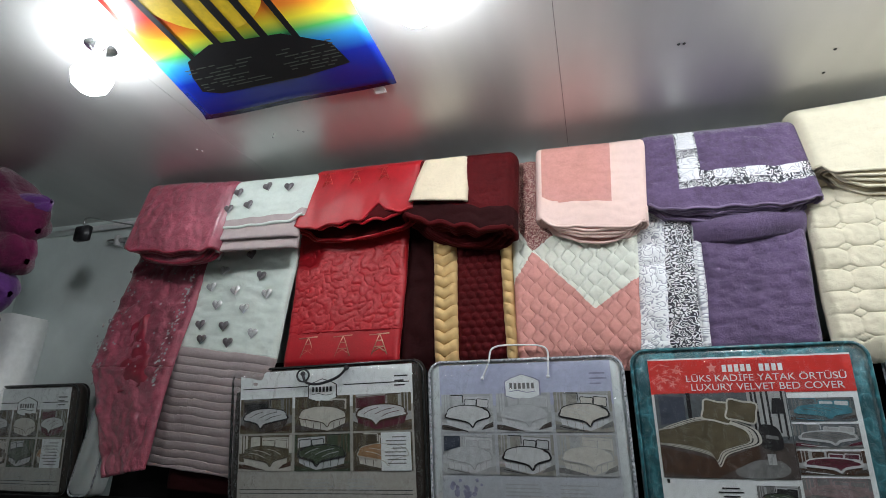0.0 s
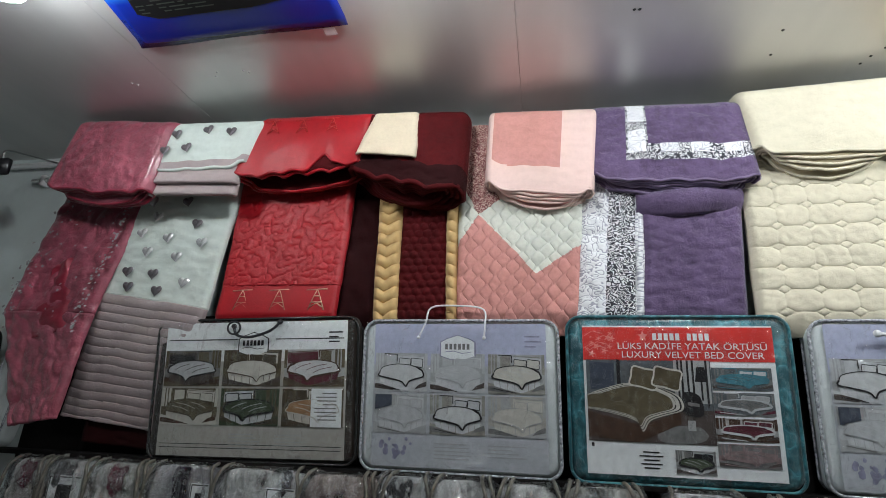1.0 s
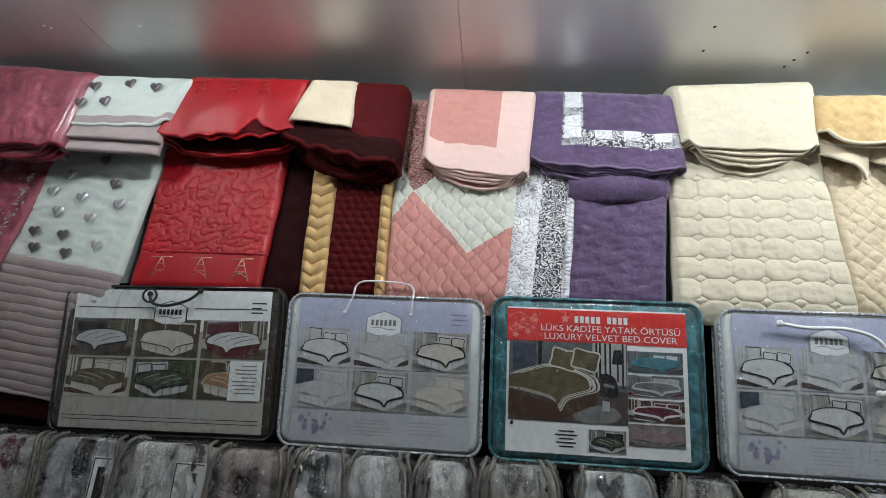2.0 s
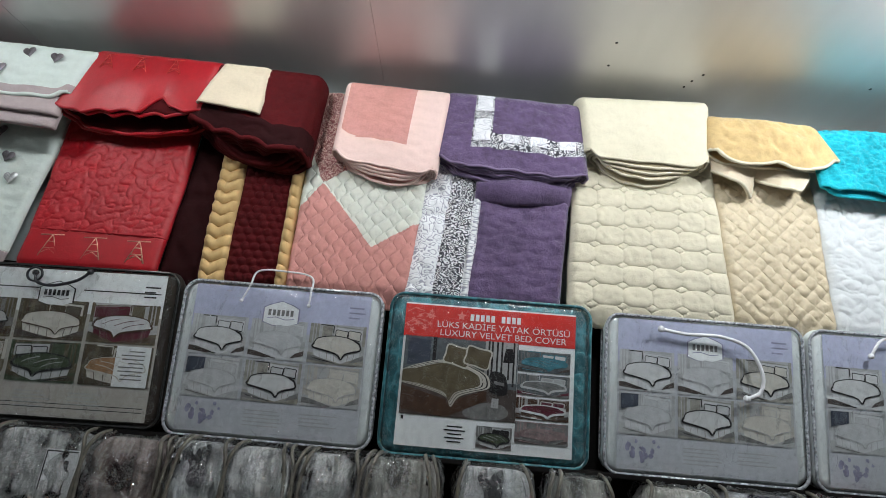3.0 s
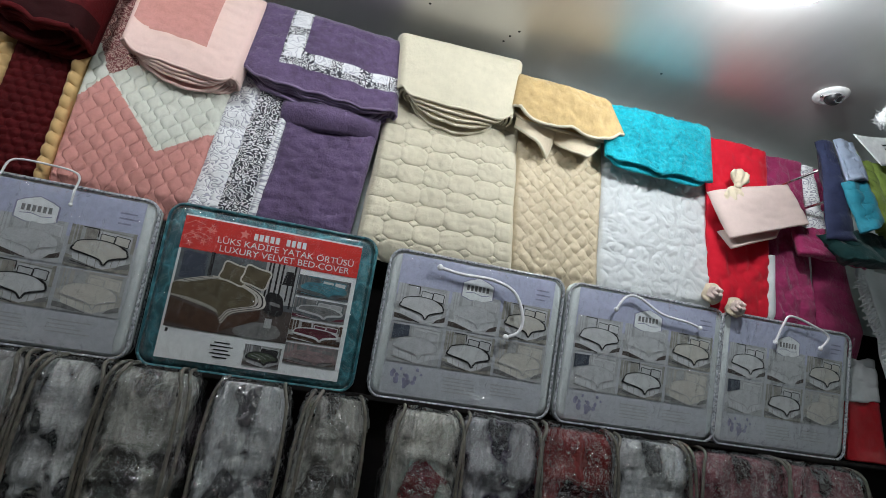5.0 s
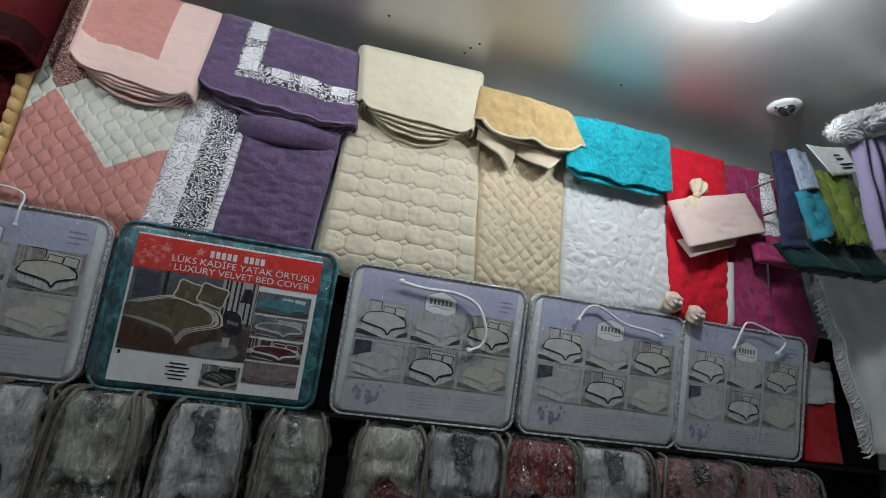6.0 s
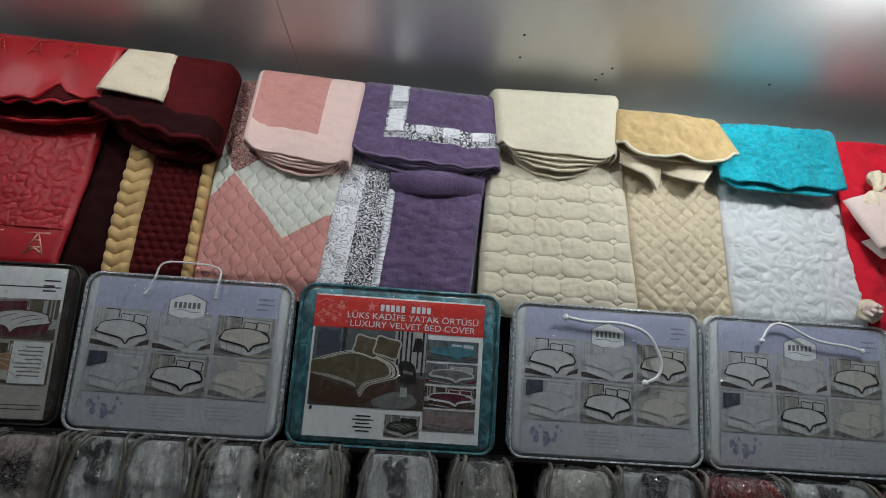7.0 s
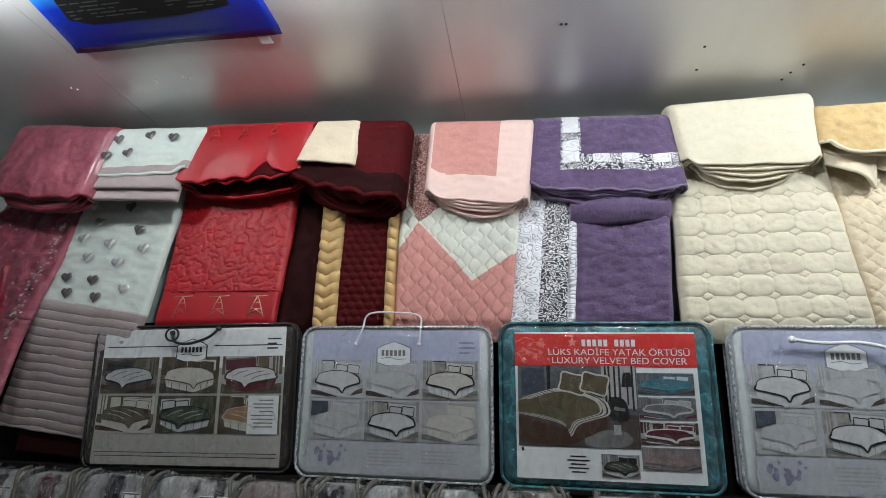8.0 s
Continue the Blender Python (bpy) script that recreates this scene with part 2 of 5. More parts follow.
def jacquard(name, c, glint_tone, scale):
    """Satin with raised veins, embossed; their lighter colour paints glints."""
    m, n, l, p = nodes_of(name)
    h = creases(n, l, scale, (1, 1, 0.8))
    r = ramp(n, [(0.05, glint_tone), (0.22, c), (0.6, scaled(c, 0.75))])
    l.new(h, r.inputs[0])
    l.new(r.outputs[0], p.inputs["Base Color"])
    p.inputs["Roughness"].default_value, p.inputs["Sheen Weight"].default_value = 0.36, 0.2
    p.inputs["Coat Weight"].default_value, p.inputs["Coat Roughness"].default_value = 0.7, 0.16
    b = bump(n, l, h, 0.8, 0.012, p.inputs["Normal"])
    g = noise_tex(n, l, 260, 3)
    bump(n, l, g.outputs[0], 0.4, 0.002, p.inputs["Normal"], b)
    return m


M["rosy"] = fabric("rose satin jacquard", (0.30, 0.062, 0.095), 0.55, 500, 0.25, 0.36, 1.0, 48, coat=0.5)
# turquoise: wide tone range paints the relief's light and shade into the colour
M["turquoise"] = fabric("turquoise chenille", (0.010, 0.36, 0.445), 0.7, 600, 0.2, 0.6, 1.0, 85)
M["fuchsia"] = fabric("fuchsia plush", (0.33, 0.03, 0.115), 0.35, 500, 0.4, 0.6, 1.0, 60)
# the lighter second colour stands for glints on the teal
M["vinyl_teal"] = jacquard("teal gusset with painted glints", (0.006, 0.085, 0.105), (0.04, 0.22, 0.26), 18)
M["ceiling"] = ceiling_mat()
M["matt_ink"] = plain("black poster ink", (0.006, 0.006, 0.007), 0.6, 0, 0.15)
M["dim_ink"] = plain("dim poster lettering", (0.05, 0.06, 0.05), 0.6, 0, 0.15)
M["wall"] = plain("pale grey-green wall paint", (0.62, 0.68, 0.67), 0.55, 0, 0.4, 0.12, 4)
# dark colour for the unseen wall, chosen to keep bounced light low
M["low_bounce_wall"] = plain("unseen wall darkened to cut bounced light", (0.17, 0.165, 0.16), 0.7, 0, 0.3, 0.4, 3)
M["floor"] = plain("grey floor tile", (0.2, 0.195, 0.185), 0.4, 0, 0.5, 0.2, 6)
for k, power in enumerate((0.68, 0.98, 1.03, 1.85)):
    M["bulb_%d" % k] = glow("lit opal bulb", (0.915, 0.972, 1.0), BULB_POWER * power)


# ---- mesh helpers ----
def mesh_of(bm, name, mats, smooth=True, sort=True):
    me = bpy.data.meshes.new(name)
    if sort:
        bmesh.ops.recalc_face_normals(bm, faces=bm.faces)
    bm.to_mesh(me)
    bm.free()
    for m in (mats if isinstance(mats, (list, tuple)) else [mats]):
        me.materials.append(m)
    if smooth:
        for f in me.polygons:
            f.use_smooth = True
    return me


def facing(bm):
    """Turn an open sheet so that its front looks out of the wall."""
    bmesh.ops.recalc_face_normals(bm, faces=bm.faces)
    if sum(f.normal.y * f.calc_area() for f in bm.faces) > 0:
        bmesh.ops.reverse_faces(bm, faces=bm.faces)
    return bm


def part(name, bm, mats, parent=None, label="", smooth=True, sort=True):
    ob = new(name, mesh_of(bm, name, mats, smooth, sort))
    ob.parent = parent
    if label:
        ob["label"] = label
    return ob


def thing(name, at, label, category, group="", kind=""):
    e = new(name)
    e.location = at
    e.empty_display_size = 0.05
    return tagged(e, label, category, group, kind)


def grid(P, nu, nv, pick=None, uv=None, closed=False):
    """Sheet of points P(u, v); pick(u, v) names the material slot, uv(u, v) gives metres."""
    bm = bmesh.new()
    layer = bm.loops.layers.uv.new("UVMap")
    vs = [[bm.verts.new(P(i / nu, j / nv)) for i in range(nu if closed else nu + 1)] for j in range(nv + 1)]
    for j in range(nv):
        for i in range(nu):
            k = (i + 1) % nu if closed else i + 1
            f = bm.faces.new((vs[j][i], vs[j][k], vs[j + 1][k], vs[j + 1][i]))
            if pick:
                f.material_index = pick((i + 0.5) / nu, (j + 0.5) / nv)
            if uv:
                for lp, (a, b) in zip(f.loops, ((i, j), (i + 1, j), (i + 1, j + 1), (i, j + 1))):
                    lp[layer].uv = uv(a / nu, b / nv)
    return bm, vs


def solid(ob, thickness):
    s = ob.modifiers.new("thickness", "SOLIDIFY")
    s.thickness, s.offset = thickness, 0
    return ob


def tube(bm, pts, r, sides=8, closed=False, mat=0):
    rings, n = [], len(pts)
    pts = [Vector(p) for p in pts]
    for i, p in enumerate(pts):
        a, b = pts[(i - 1) % n if closed else max(i - 1, 0)], pts[(i + 1) % n if closed else min(i + 1, n - 1)]
        d = (b - a).normalized()
        s = d.cross(Vector((0.31, 0.9, 0.29))).normalized()
        t = d.cross(s)
        rings.append([bm.verts.new(p + r * (math.cos(k * math.tau / sides) * s + math.sin(k * math.tau / sides) * t)) for k in range(sides)])
    for i in range(n if closed else n - 1):
        A, B = rings[i], rings[(i + 1) % n]
        for k in range(sides):
            bm.faces.new((A[k], A[(k + 1) % sides], B[(k + 1) % sides], B[k])).material_index = mat
    if not closed:
        bm.faces.new(rings[0]), bm.faces.new(rings[-1])
    return bm


def spline(pts, n=8):
    """Smooth curve through points."""
    out, P = [], [Vector(p) for p in pts]
    for i in range(len(P) - 1):
        p0, p1, p2, p3 = P[max(i - 1, 0)], P[i], P[i + 1], P[min(i + 2, len(P) - 1)]
        for k in range(n):
            t = k / n
            out.append(0.5 * ((2 * p1) + (p2 - p0) * t + (2 * p0 - 5 * p1 + 4 * p2 - p3) * t * t + (3 * p1 - p0 - 3 * p2 + p3) * t ** 3))
    return out + [P[-1]]


def box(bm, x0, x1, y0, y1, z0, z1, mat=0, bevel=0.0):
    g = bmesh.ops.create_cube(bm, size=1, matrix=Matrix.LocRotScale(((x0 + x1) / 2, (y0 + y1) / 2, (z0 + z1) / 2), None, (x1 - x0, y1 - y0, z1 - z0)))
    fs = {f for v in g["verts"] for f in v.link_faces}
    for f in fs:
        f.material_index = mat
    if bevel:
        bmesh.ops.bevel(bm, geom=list({e for f in fs for e in f.edges}), offset=bevel, segments=2, affect="EDGES")
    return bm


def poly(bm, pts, y, mat=0):
    f = bm.faces.new([bm.verts.new((x, y, z)) for x, z in pts])
    f.material_index = mat
    return f


def line(bm, pts, w, y, mat=0):
    """Flat ink line along points in the x-z plane."""
    for (x0, z0), (x1, z1) in zip(pts, pts[1:]):
        d = math.hypot(x1 - x0, z1 - z0) or 1
        a, b = -(z1 - z0) / d * w / 2, (x1 - x0) / d * w / 2
        poly(bm, [(x0 - a, z0 - b), (x1 - a, z1 - b), (x1 + a, z1 + b), (x0 + a, z0 + b)], y, mat)


def rrect(w, h, r, n=6):
    """Rounded rectangle standing on z = 0, centred on x = 0."""
    out = []
    for cx, cz, a0 in ((w / 2 - r, r, -90), (w / 2 - r, h - r, 0), (-w / 2 + r, h - r, 90), (-w / 2 + r, r, 180)):
        for k in range(n + 1):
            a = radians(a0 + 90 * k / n)
            out.append((cx + r * math.cos(a), cz + r * math.sin(a)))
    return out


def n3(x, y, z, s):
    return noise.noise(Vector((x * s, y * s, z * s)))


def lerp(a, b, t):
    return a + (b - a) * t


# ---- the shell of the shop ----
def slab(name, x0, x1, y0, y1, z0, z1, mat, label):
    return tagged(part(name, box(bmesh.new(), x0, x1, y0, y1, z0, z1), mat, None, "", False), label, name.split("_")[0], kind="structure")


slab("floor", X_LEFT - 0.1, X_RIGHT + 0.1, Y_BACK - 0.1, WALL_Y + 0.25, -0.1, 0, M["floor"], "grey tiled shop floor")
WALL_AT = lambda x: 1.40 + (x + 1.9) * 0.031


def skew_wall():
    """The display wall runs a little out of square with the shelves."""
    bm = bmesh.new()
    xs, V = (X_LEFT - 0.1, X_RIGHT + 0.1), {}
    for x in xs:
        for d in (0.0, 0.1):
            for z in (0, CEIL):
                V[x, d, z] = bm.verts.new((x, WALL_AT(x) + d, z))
    a, b = xs
    for q in (((a, 0.0), (b, 0.0)), ((a, 0.1), (b, 0.1)), ((a, 0.0), (a, 0.1)), ((b, 0.0), (b, 0.1))):
        bm.faces.new((V[(*q[0], 0)], V[(*q[1], 0)], V[(*q[1], CEIL)], V[(*q[0], CEIL)]))
    for z in (0, CEIL):
        bm.faces.new([V[x, d, z] for x, d in ((a, 0.0), (b, 0.0), (b, 0.1), (a, 0.1))])
    tagged(part("wall_north", bm, M["wall"], None, "", False), "pale grey-green painted wall behind the bedspreads", "wall", kind="structure")


skew_wall()
# added sheet: its near-black colour stands for the shade between the bags
slab("back_panel", -1.46, X_RIGHT - 0.02, 1.413, 1.418, 0.0, 1.93, M["board_and_shade"], "added near-black panel standing for the shade behind the bags")
# never in view; kept dark so that little light bounces back
slab("wall_south", X_LEFT - 0.1, X_RIGHT + 0.1, Y_BACK - 0.1, Y_BACK, 0, CEIL, M["low_bounce_wall"], "unseen dark wall keeping bounced light low across the shop")
slab("wall_west", X_LEFT - 0.1, X_LEFT, Y_BACK, WALL_Y + 0.25, 0, CEIL, M["wall"], "pale grey-green painted side wall")
slab("wall_east", X_RIGHT, X_RIGHT + 0.1, Y_BACK, WALL_Y + 0.25, 0, CEIL, M["wall"], "pale grey painted side wall")
bm = bmesh.new()
edges = [X_LEFT - 0.1, -1.88, -0.855, 0.165, X_RIGHT + 0.1]
for a, b in zip(edges, edges[1:]):
    box(bm, a + 0.0006, b - 0.0006, Y_BACK - 0.1, WALL_Y + 0.25, CEIL, CEIL + 0.03)
tagged(part("ceiling", bm, M["ceiling"], None, "", False), "glossy light grey laminate ceiling panels with thin seams", "ceiling", kind="structure")
slab("roof_slab", X_LEFT - 0.1, X_RIGHT + 0.1, Y_BACK - 0.1, WALL_Y + 0.25, CEIL + 0.034, CEIL + 0.1, M["board_and_shade"], "dark slab above the ceiling panels")


# ---- ceiling things ----
def lamp(x, y, label, k):
    e = thing("ceiling_lamp", (x, y, CEIL), label, "lamp", "ceiling lamps")
    bm = bmesh.new()
    prof = [(0.036, 0.0), (0.036, -0.004), (0.042, -0.008), (0.052, -0.006), (0.054, 0.0)]
    spin(bm, prof, 32)
    part("ring", bm, M["white_paint"], e, "white recessed ring")
    bm = bmesh.new()
    spin(bm, [(0.0, -0.002), (0.02, -0.004), (0.036, -0.0015)], 24)
    part("cup", bm, M["chrome"], e, "dark chrome lamp cup")
    for s in (-1, 1):
        bm = bmesh.new()
        tube(bm, spline([(s * 0.024, 0, -0.004), (s * 0.03, -0.008, -0.018), (s * 0.018, -0.01, -0.03)]), 0.0014, 6)
        part("spring_clip", bm, M["chrome"], e)
    bm = bmesh.new()
    spin(bm, [(0.0, -0.004), (0.013, -0.004), (0.0135, -0.03), (0.0, -0.03)], 16)
    part("socket", bm, M["white_paint"], e)
    bm = bmesh.new()
    spin(bm, [(0.0, -0.03), (0.014, -0.03), (0.018, -0.042), (0.034, -0.06), (0.042, -0.085), (0.036, -0.11), (0.02, -0.124), (0.0, -0.128)], 24)
    part("bulb", bm, M["bulb_%d" % k], e, "lit opal white bulb")
    return e


def spin(bm, prof, n):
    rings = []
    for r, z in prof:
        rings.append([bm.verts.new((0, 0, z))] if r == 0 else [bm.verts.new((r * math.cos(k * math.tau / n), r * math.sin(k * math.tau / n), z)) for k in range(n)])
    for A, B in zip(rings, rings[1:]):
        for k in range(n):
            q = [A[k % len(A)], A[(k + 1) % len(A)], B[(k + 1) % len(B)], B[k % len(B)]]
            bm.faces.new(list(dict.fromkeys(q)))
    return bm


lamp(-0.872, 0.583, "white recessed ceiling lamp with a lit opal bulb hanging out", 0)
lamp(-0.087, 0.59, "white recessed ceiling lamp with a lit opal bulb beside the poster", 1)
lamp(0.75, 0.58, "white recessed ceiling lamp with a lit opal bulb over the walkway", 2)
lamp(1.54, 0.69, "white recessed ceiling lamp with a lit opal bulb", 3)


def dome_camera():
    e = thing("dome_camera", (2.035, 1.078, CEIL), "small white round ceiling camera with a dark glass eye", "security camera")
    bm = bmesh.new()
    spin(bm, [(0.0, -0.010), (0.026, -0.012), (0.040, -0.009), (0.046, -0.004), (0.047, 0.0)], 32)
    part("housing", bm, M["white_paint"], e)
    bm = bmesh.new()
    spin(bm, [(0.0, -0.036), (0.008, -0.035), (0.016, -0.030), (0.022, -0.021), (0.0245, -0.0115)], 24)
    part("eye", bm, M["black"], e, "dark glass eye").matrix_local = pose(0, -0.004, 0, -16, 0, 0)
    bm = bmesh.new()
    spin(bm, [(0.009, -0.0345), (0.0115, -0.0350), (0.014, -0.0325)], 20)
    part("lens_ring", bm, M["chrome"], e).matrix_local = pose(0, -0.010, 0.002, -28, 0, 0)
    bm = bmesh.new()
    spin(bm, [(0.025, -0.0115), (0.028, -0.0150), (0.031, -0.0115)], 28)
    part("collar", bm, M["white_paint"], e)
    for s in (-1, 1):
        bm = bmesh.new()
        spin(bm, [(0.0, -0.0165), (0.004, -0.016), (0.0045, -0.011)], 8)
        part("screw", bm, M["chrome"], e).location = (s * 0.034, 0, 0.0)


dome_camera()


def poster():
    e = thing("poster", (-0.531, 0.473, CEIL - 0.004), "glossy rainbow poster with dark silhouettes taped to the ceiling", "poster")
    m, n, l, p = nodes_of("poster print")
    tc, sep = n.new("ShaderNodeTexCoord"), n.new("ShaderNodeSeparateXYZ")
    l.new(tc.outputs["UV"], sep.inputs[0])
    r = ramp(n, [(0.0, (0.002, 0.006, 0.10)), (0.15, (0.003, 0.02, 0.26)), (0.21, (0.02, 0.20, 0.50)), (0.25, (0.08, 0.40, 0.10)), (0.285, (0.66, 0.58, 0.03)), (0.325, (0.68, 0.20, 0.02)), (0.38, (0.52, 0.03, 0.02)), (1.0, (0.40, 0.02, 0.015))])
    l.new(sep.outputs[1], r.inputs[0])
    l.new(r.outputs[0], p.inputs["Base Color"])
    p.inputs["Roughness"].default_value = 0.25
    W, L = 0.582, 0.92

    def P(u, v):
        sag = 0.003 + 0.006 * (v < 0.02) + 0.002 * math.sin(9 * u) * (1 - v)
        return ((u - 0.5) * W + 0.16 * (1 - u) * v, 0.411 - v * L, -sag)
    bm, _ = grid(P, 24, 40, None, lambda u, v: (u, v))
    solid(part("sheet", bm, m, e), 0.0012)

    def flat(name, pts, mat, dz):
        bm = bmesh.new()
        bm.faces.new([bm.verts.new((x, y, -0.006 - dz)) for x, y in pts])
        part(name, bm, mat, e, "", False)
    flat("sun", [(0.0 + 0.15 * math.cos(a * math.tau / 40), -0.01 + 0.15 * math.sin(a * math.tau / 40)) for a in range(40)], print_mat("print sun yellow", (0.70, 0.48, 0.02)), 0.0)
    flat("silhouette", [(-0.17, 0.20), (-0.20, 0.25), (-0.215, 0.305), (-0.17, 0.325), (0.08, 0.325), (0.21, 0.31), (0.195, 0.235), (0.10, 0.18), (-0.08, 0.165)], M["matt_ink"], 0.001)
    for k, (x, w) in enumerate(((-0.15, 0.016), (-0.06, 0.02), (0.0, 0.022), (0.06, 0.02), (0.13, 0.016))):
        flat("stalk", [(x - w / 2, 0.22), (x + w / 2, 0.22), (x * 0.8 + w / 2, -0.42), (x * 0.8 - w / 2, -0.42)], M["matt_ink"], 0.0012)
    rnd = random.Random(4)
    for row in range(8):
        x = -0.2
        while x < 0.19:
            w = rnd.uniform(0.015, 0.05)
            if abs(x) > 0.05 and rnd.random() < 0.75:
                y = 0.225 + row * 0.011
                flat("text_bar", [(x, y), (min(x + w, 0.2), y), (min(x + w, 0.2), y + 0.0035), (x, y + 0.0035)], M["dim_ink"], 0.0016)
            x += w + 0.008
    bm = box(bmesh.new(), 0.22, 0.25, 0.420, 0.444, -0.005, -0.003)
    part("tape", bm, M["white_paint"], e, "scrap of white tape", False)


poster()

# screw heads and specks on the ceiling
for x, y in ((0.452, 0.955), (0.44, 0.954), (0.806, 1.164), (0.8, 1.075), (-0.982, 1.029), (-0.97, 1.038), (-0.705, 1.035), (-0.691, 1.019), (-0.61, 1.023), (-0.598, 1.033), (1.044, 1.233), (1.054, 1.205), (1.072, 1.176), (1.536, 1.186)):
    bm = bmesh.new()
    spin(bm, [(0.0, -0.0025), (0.0025, -0.002), (0.004, 0.0)], 10)
    s = part("ceiling_screw", bm, M["silver" if x < -0.5 else "black"], None)
    s.location = (x, y, CEIL)
    tagged(s, "small screw head in the ceiling panel", "screw", "ceiling screws")


# ---- rails and shelves ----
def rail():
    e = thing("hanging_rail", (0.3, 1.385, 2.45), "long metal tube rail on wall brackets carrying the bedspreads", "rail")
    bm = tube(bmesh.new(), [(-2.0, 0, 0), (2.3, 0, 0)], 0.011, 12)
    part("tube", bm, M["chrome"], e)
    for x in (-1.95, -1.0, 0.0, 1.0, 2.0):
        bm = box(bmesh.new(), x - 0.012, x + 0.012, -0.012, WALL_AT(x + 0.3) - 1.385, -0.02, 0.02, 0, 0.002)
        part("bracket", bm, M["white_paint"], e)


rail()
bm = tube(bmesh.new(), [(X_LEFT, 0, 0), (-1.25, 0, 0)], 0.012, 12)
r2 = part("conduit_pipe", bm, M["white_paint"], None)
r2.location = (0, 1.385, 2.52)
tagged(r2, "painted pipe along the wall below the ceiling", "pipe")


def shelf(z, y0, label):
    e = thing("shelf", (0.3, 1.38, z), label, "shelf")
    part("board", box(bmesh.new(), X_LEFT - 0.3, X_RIGHT - 0.3, y0 - 1.38, 0.032, -0.012, 0, 0, 0.002), M["board_and_shade"], e, "", False)
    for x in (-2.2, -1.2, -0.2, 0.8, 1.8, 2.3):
        part("bracket", box(bmesh.new(), x - 0.012, x + 0.012, y0 + 0.03 - 1.38, 0.032, -0.05, -0.012, 0, 0.002), M["board_and_shade"], e)


shelf(SHELF, 1.335, "dark narrow wall shelf under the bedspread bags")
shelf(1.10, 1.06, "dark deep wall shelf under the zip bags")


# ---- quilting relief, in metres ----
def q_none(s, t):
    return 0.0


def q_crush(s, t):
    return 0.004 * n3(s, t, 0.3, 55) + 0.005 * n3(s, t, 0.3, 28) + 0.005 * n3(s, t, 2.3, 11)


def q_muslin(s, t):
    return 0.002 * n3(s, t * 2.2, 0.7, 28) + 0.003 * n3(s, t, 4.7, 9)


def q_ruffle(s, t):
    return 0.002 * abs(math.sin(math.pi * t / 0.026 + 0.9 * n3(s, t, 1.0, 8))) + 0.002 * n3(s, t, 0.7, 25)


def q_worm(s, t):
    a = n3(s * 0.8 + t * 0.3, t, 0.0, 36) + 0.35 * n3(s, t, 7.0, 60)
    return 0.0026 * min(1.0, abs(a) * 5.0) ** 0.6 + 0.0008 * n3(s, t, 2.0, 90)


def q_bubble(s, t):
    r = round(t / 0.022)
    a, b = (s + 0.011 * (r % 2)) / 0.026, t / 0.022
    return 0.006 * max(0.0, 1 - 2.4 * math.hypot(a - round(a), (b - round(b)) * 0.9))


def q_cable(s, t):
    return 0.009 * abs(math.sin(math.pi * (t / 0.034 + 1.1 * abs(s - 0.033) / 0.066)))


def ogee(a, b, amp=0.3):
    """Height between wavy stitch lines that pinch and part, rows along b."""
    w = amp * math.cos(math.tau * a)
    k = math.floor(b + 0.5)
    best = min(abs(b - (j + (w if j % 2 else -w))) for j in (k - 1, k, k + 1))
    return min(1.0, best * 2.2)


def q_scale(s, t):
    return 0.0042 * ogee(t / 0.046 + 0.15 * n3(s, t, 0, 5), s / 0.026 + 0.1 * n3(s, t, 4, 20)) ** 0.4 + 0.0022 * n3(s, t, 0.6, 45)


def q_wave(s, t):
    a = t + 0.006 * math.sin(s * 60) + 0.006 * n3(s, t, 2.0, 12)
    return 0.0016 * abs(math.sin(math.pi * a / 0.042)) ** 0.5 + 0.0035 * n3(s * 0.5, t, 0.2, 60) + 0.0025 * n3(s, t, 1.2, 26)


def q_cloud(s, t):
    """Rows of puffed ovals: scalloped seams that pinch between neighbours."""
    h, w = 0.056, 0.070
    t += 0.005 * n3(s, t, 8, 14)
    b = t / h
    r = math.floor(b)
    a = (s / w + 0.03 * r + 0.06 * n3(s, t, 3, 9)) % 1 - 0.5
    half = 0.53 - 0.24 * abs(2 * a) ** 2.4
    rise = abs(b - r - 0.5) - half
    puff = max(0.0, 1 - (abs(b - r - 0.5) / half) ** 4) if rise < 0 else 0.5 * min(1.0, rise / 0.06)
    return 0.0062 * puff ** 0.45 - 0.0008 * max(0.0, 1 - (0.5 - abs(a)) / 0.07) + 0.003 * n3(s, t, 0.6, 24) + 0.0012 * n3(s, t, 1.6, 70)


def q_diamond(s, t):
    a, b = (s + 1.05 * t) / 0.044, (s - 1.05 * t) / 0.044
    return 0.0036 * (abs(math.sin(math.pi * a)) * abs(math.sin(math.pi * b))) ** 0.3 + 0.0030 * n3(s, t, 0.4, 60)


def q_swirl(s, t):
    a = n3(s, t, 0.0, 19)
    return 0.0020 * abs(math.sin(10 * a + 3 * n3(s, t, 5.0, 9))) + 0.004 * n3(s, t, 0.2, 45)


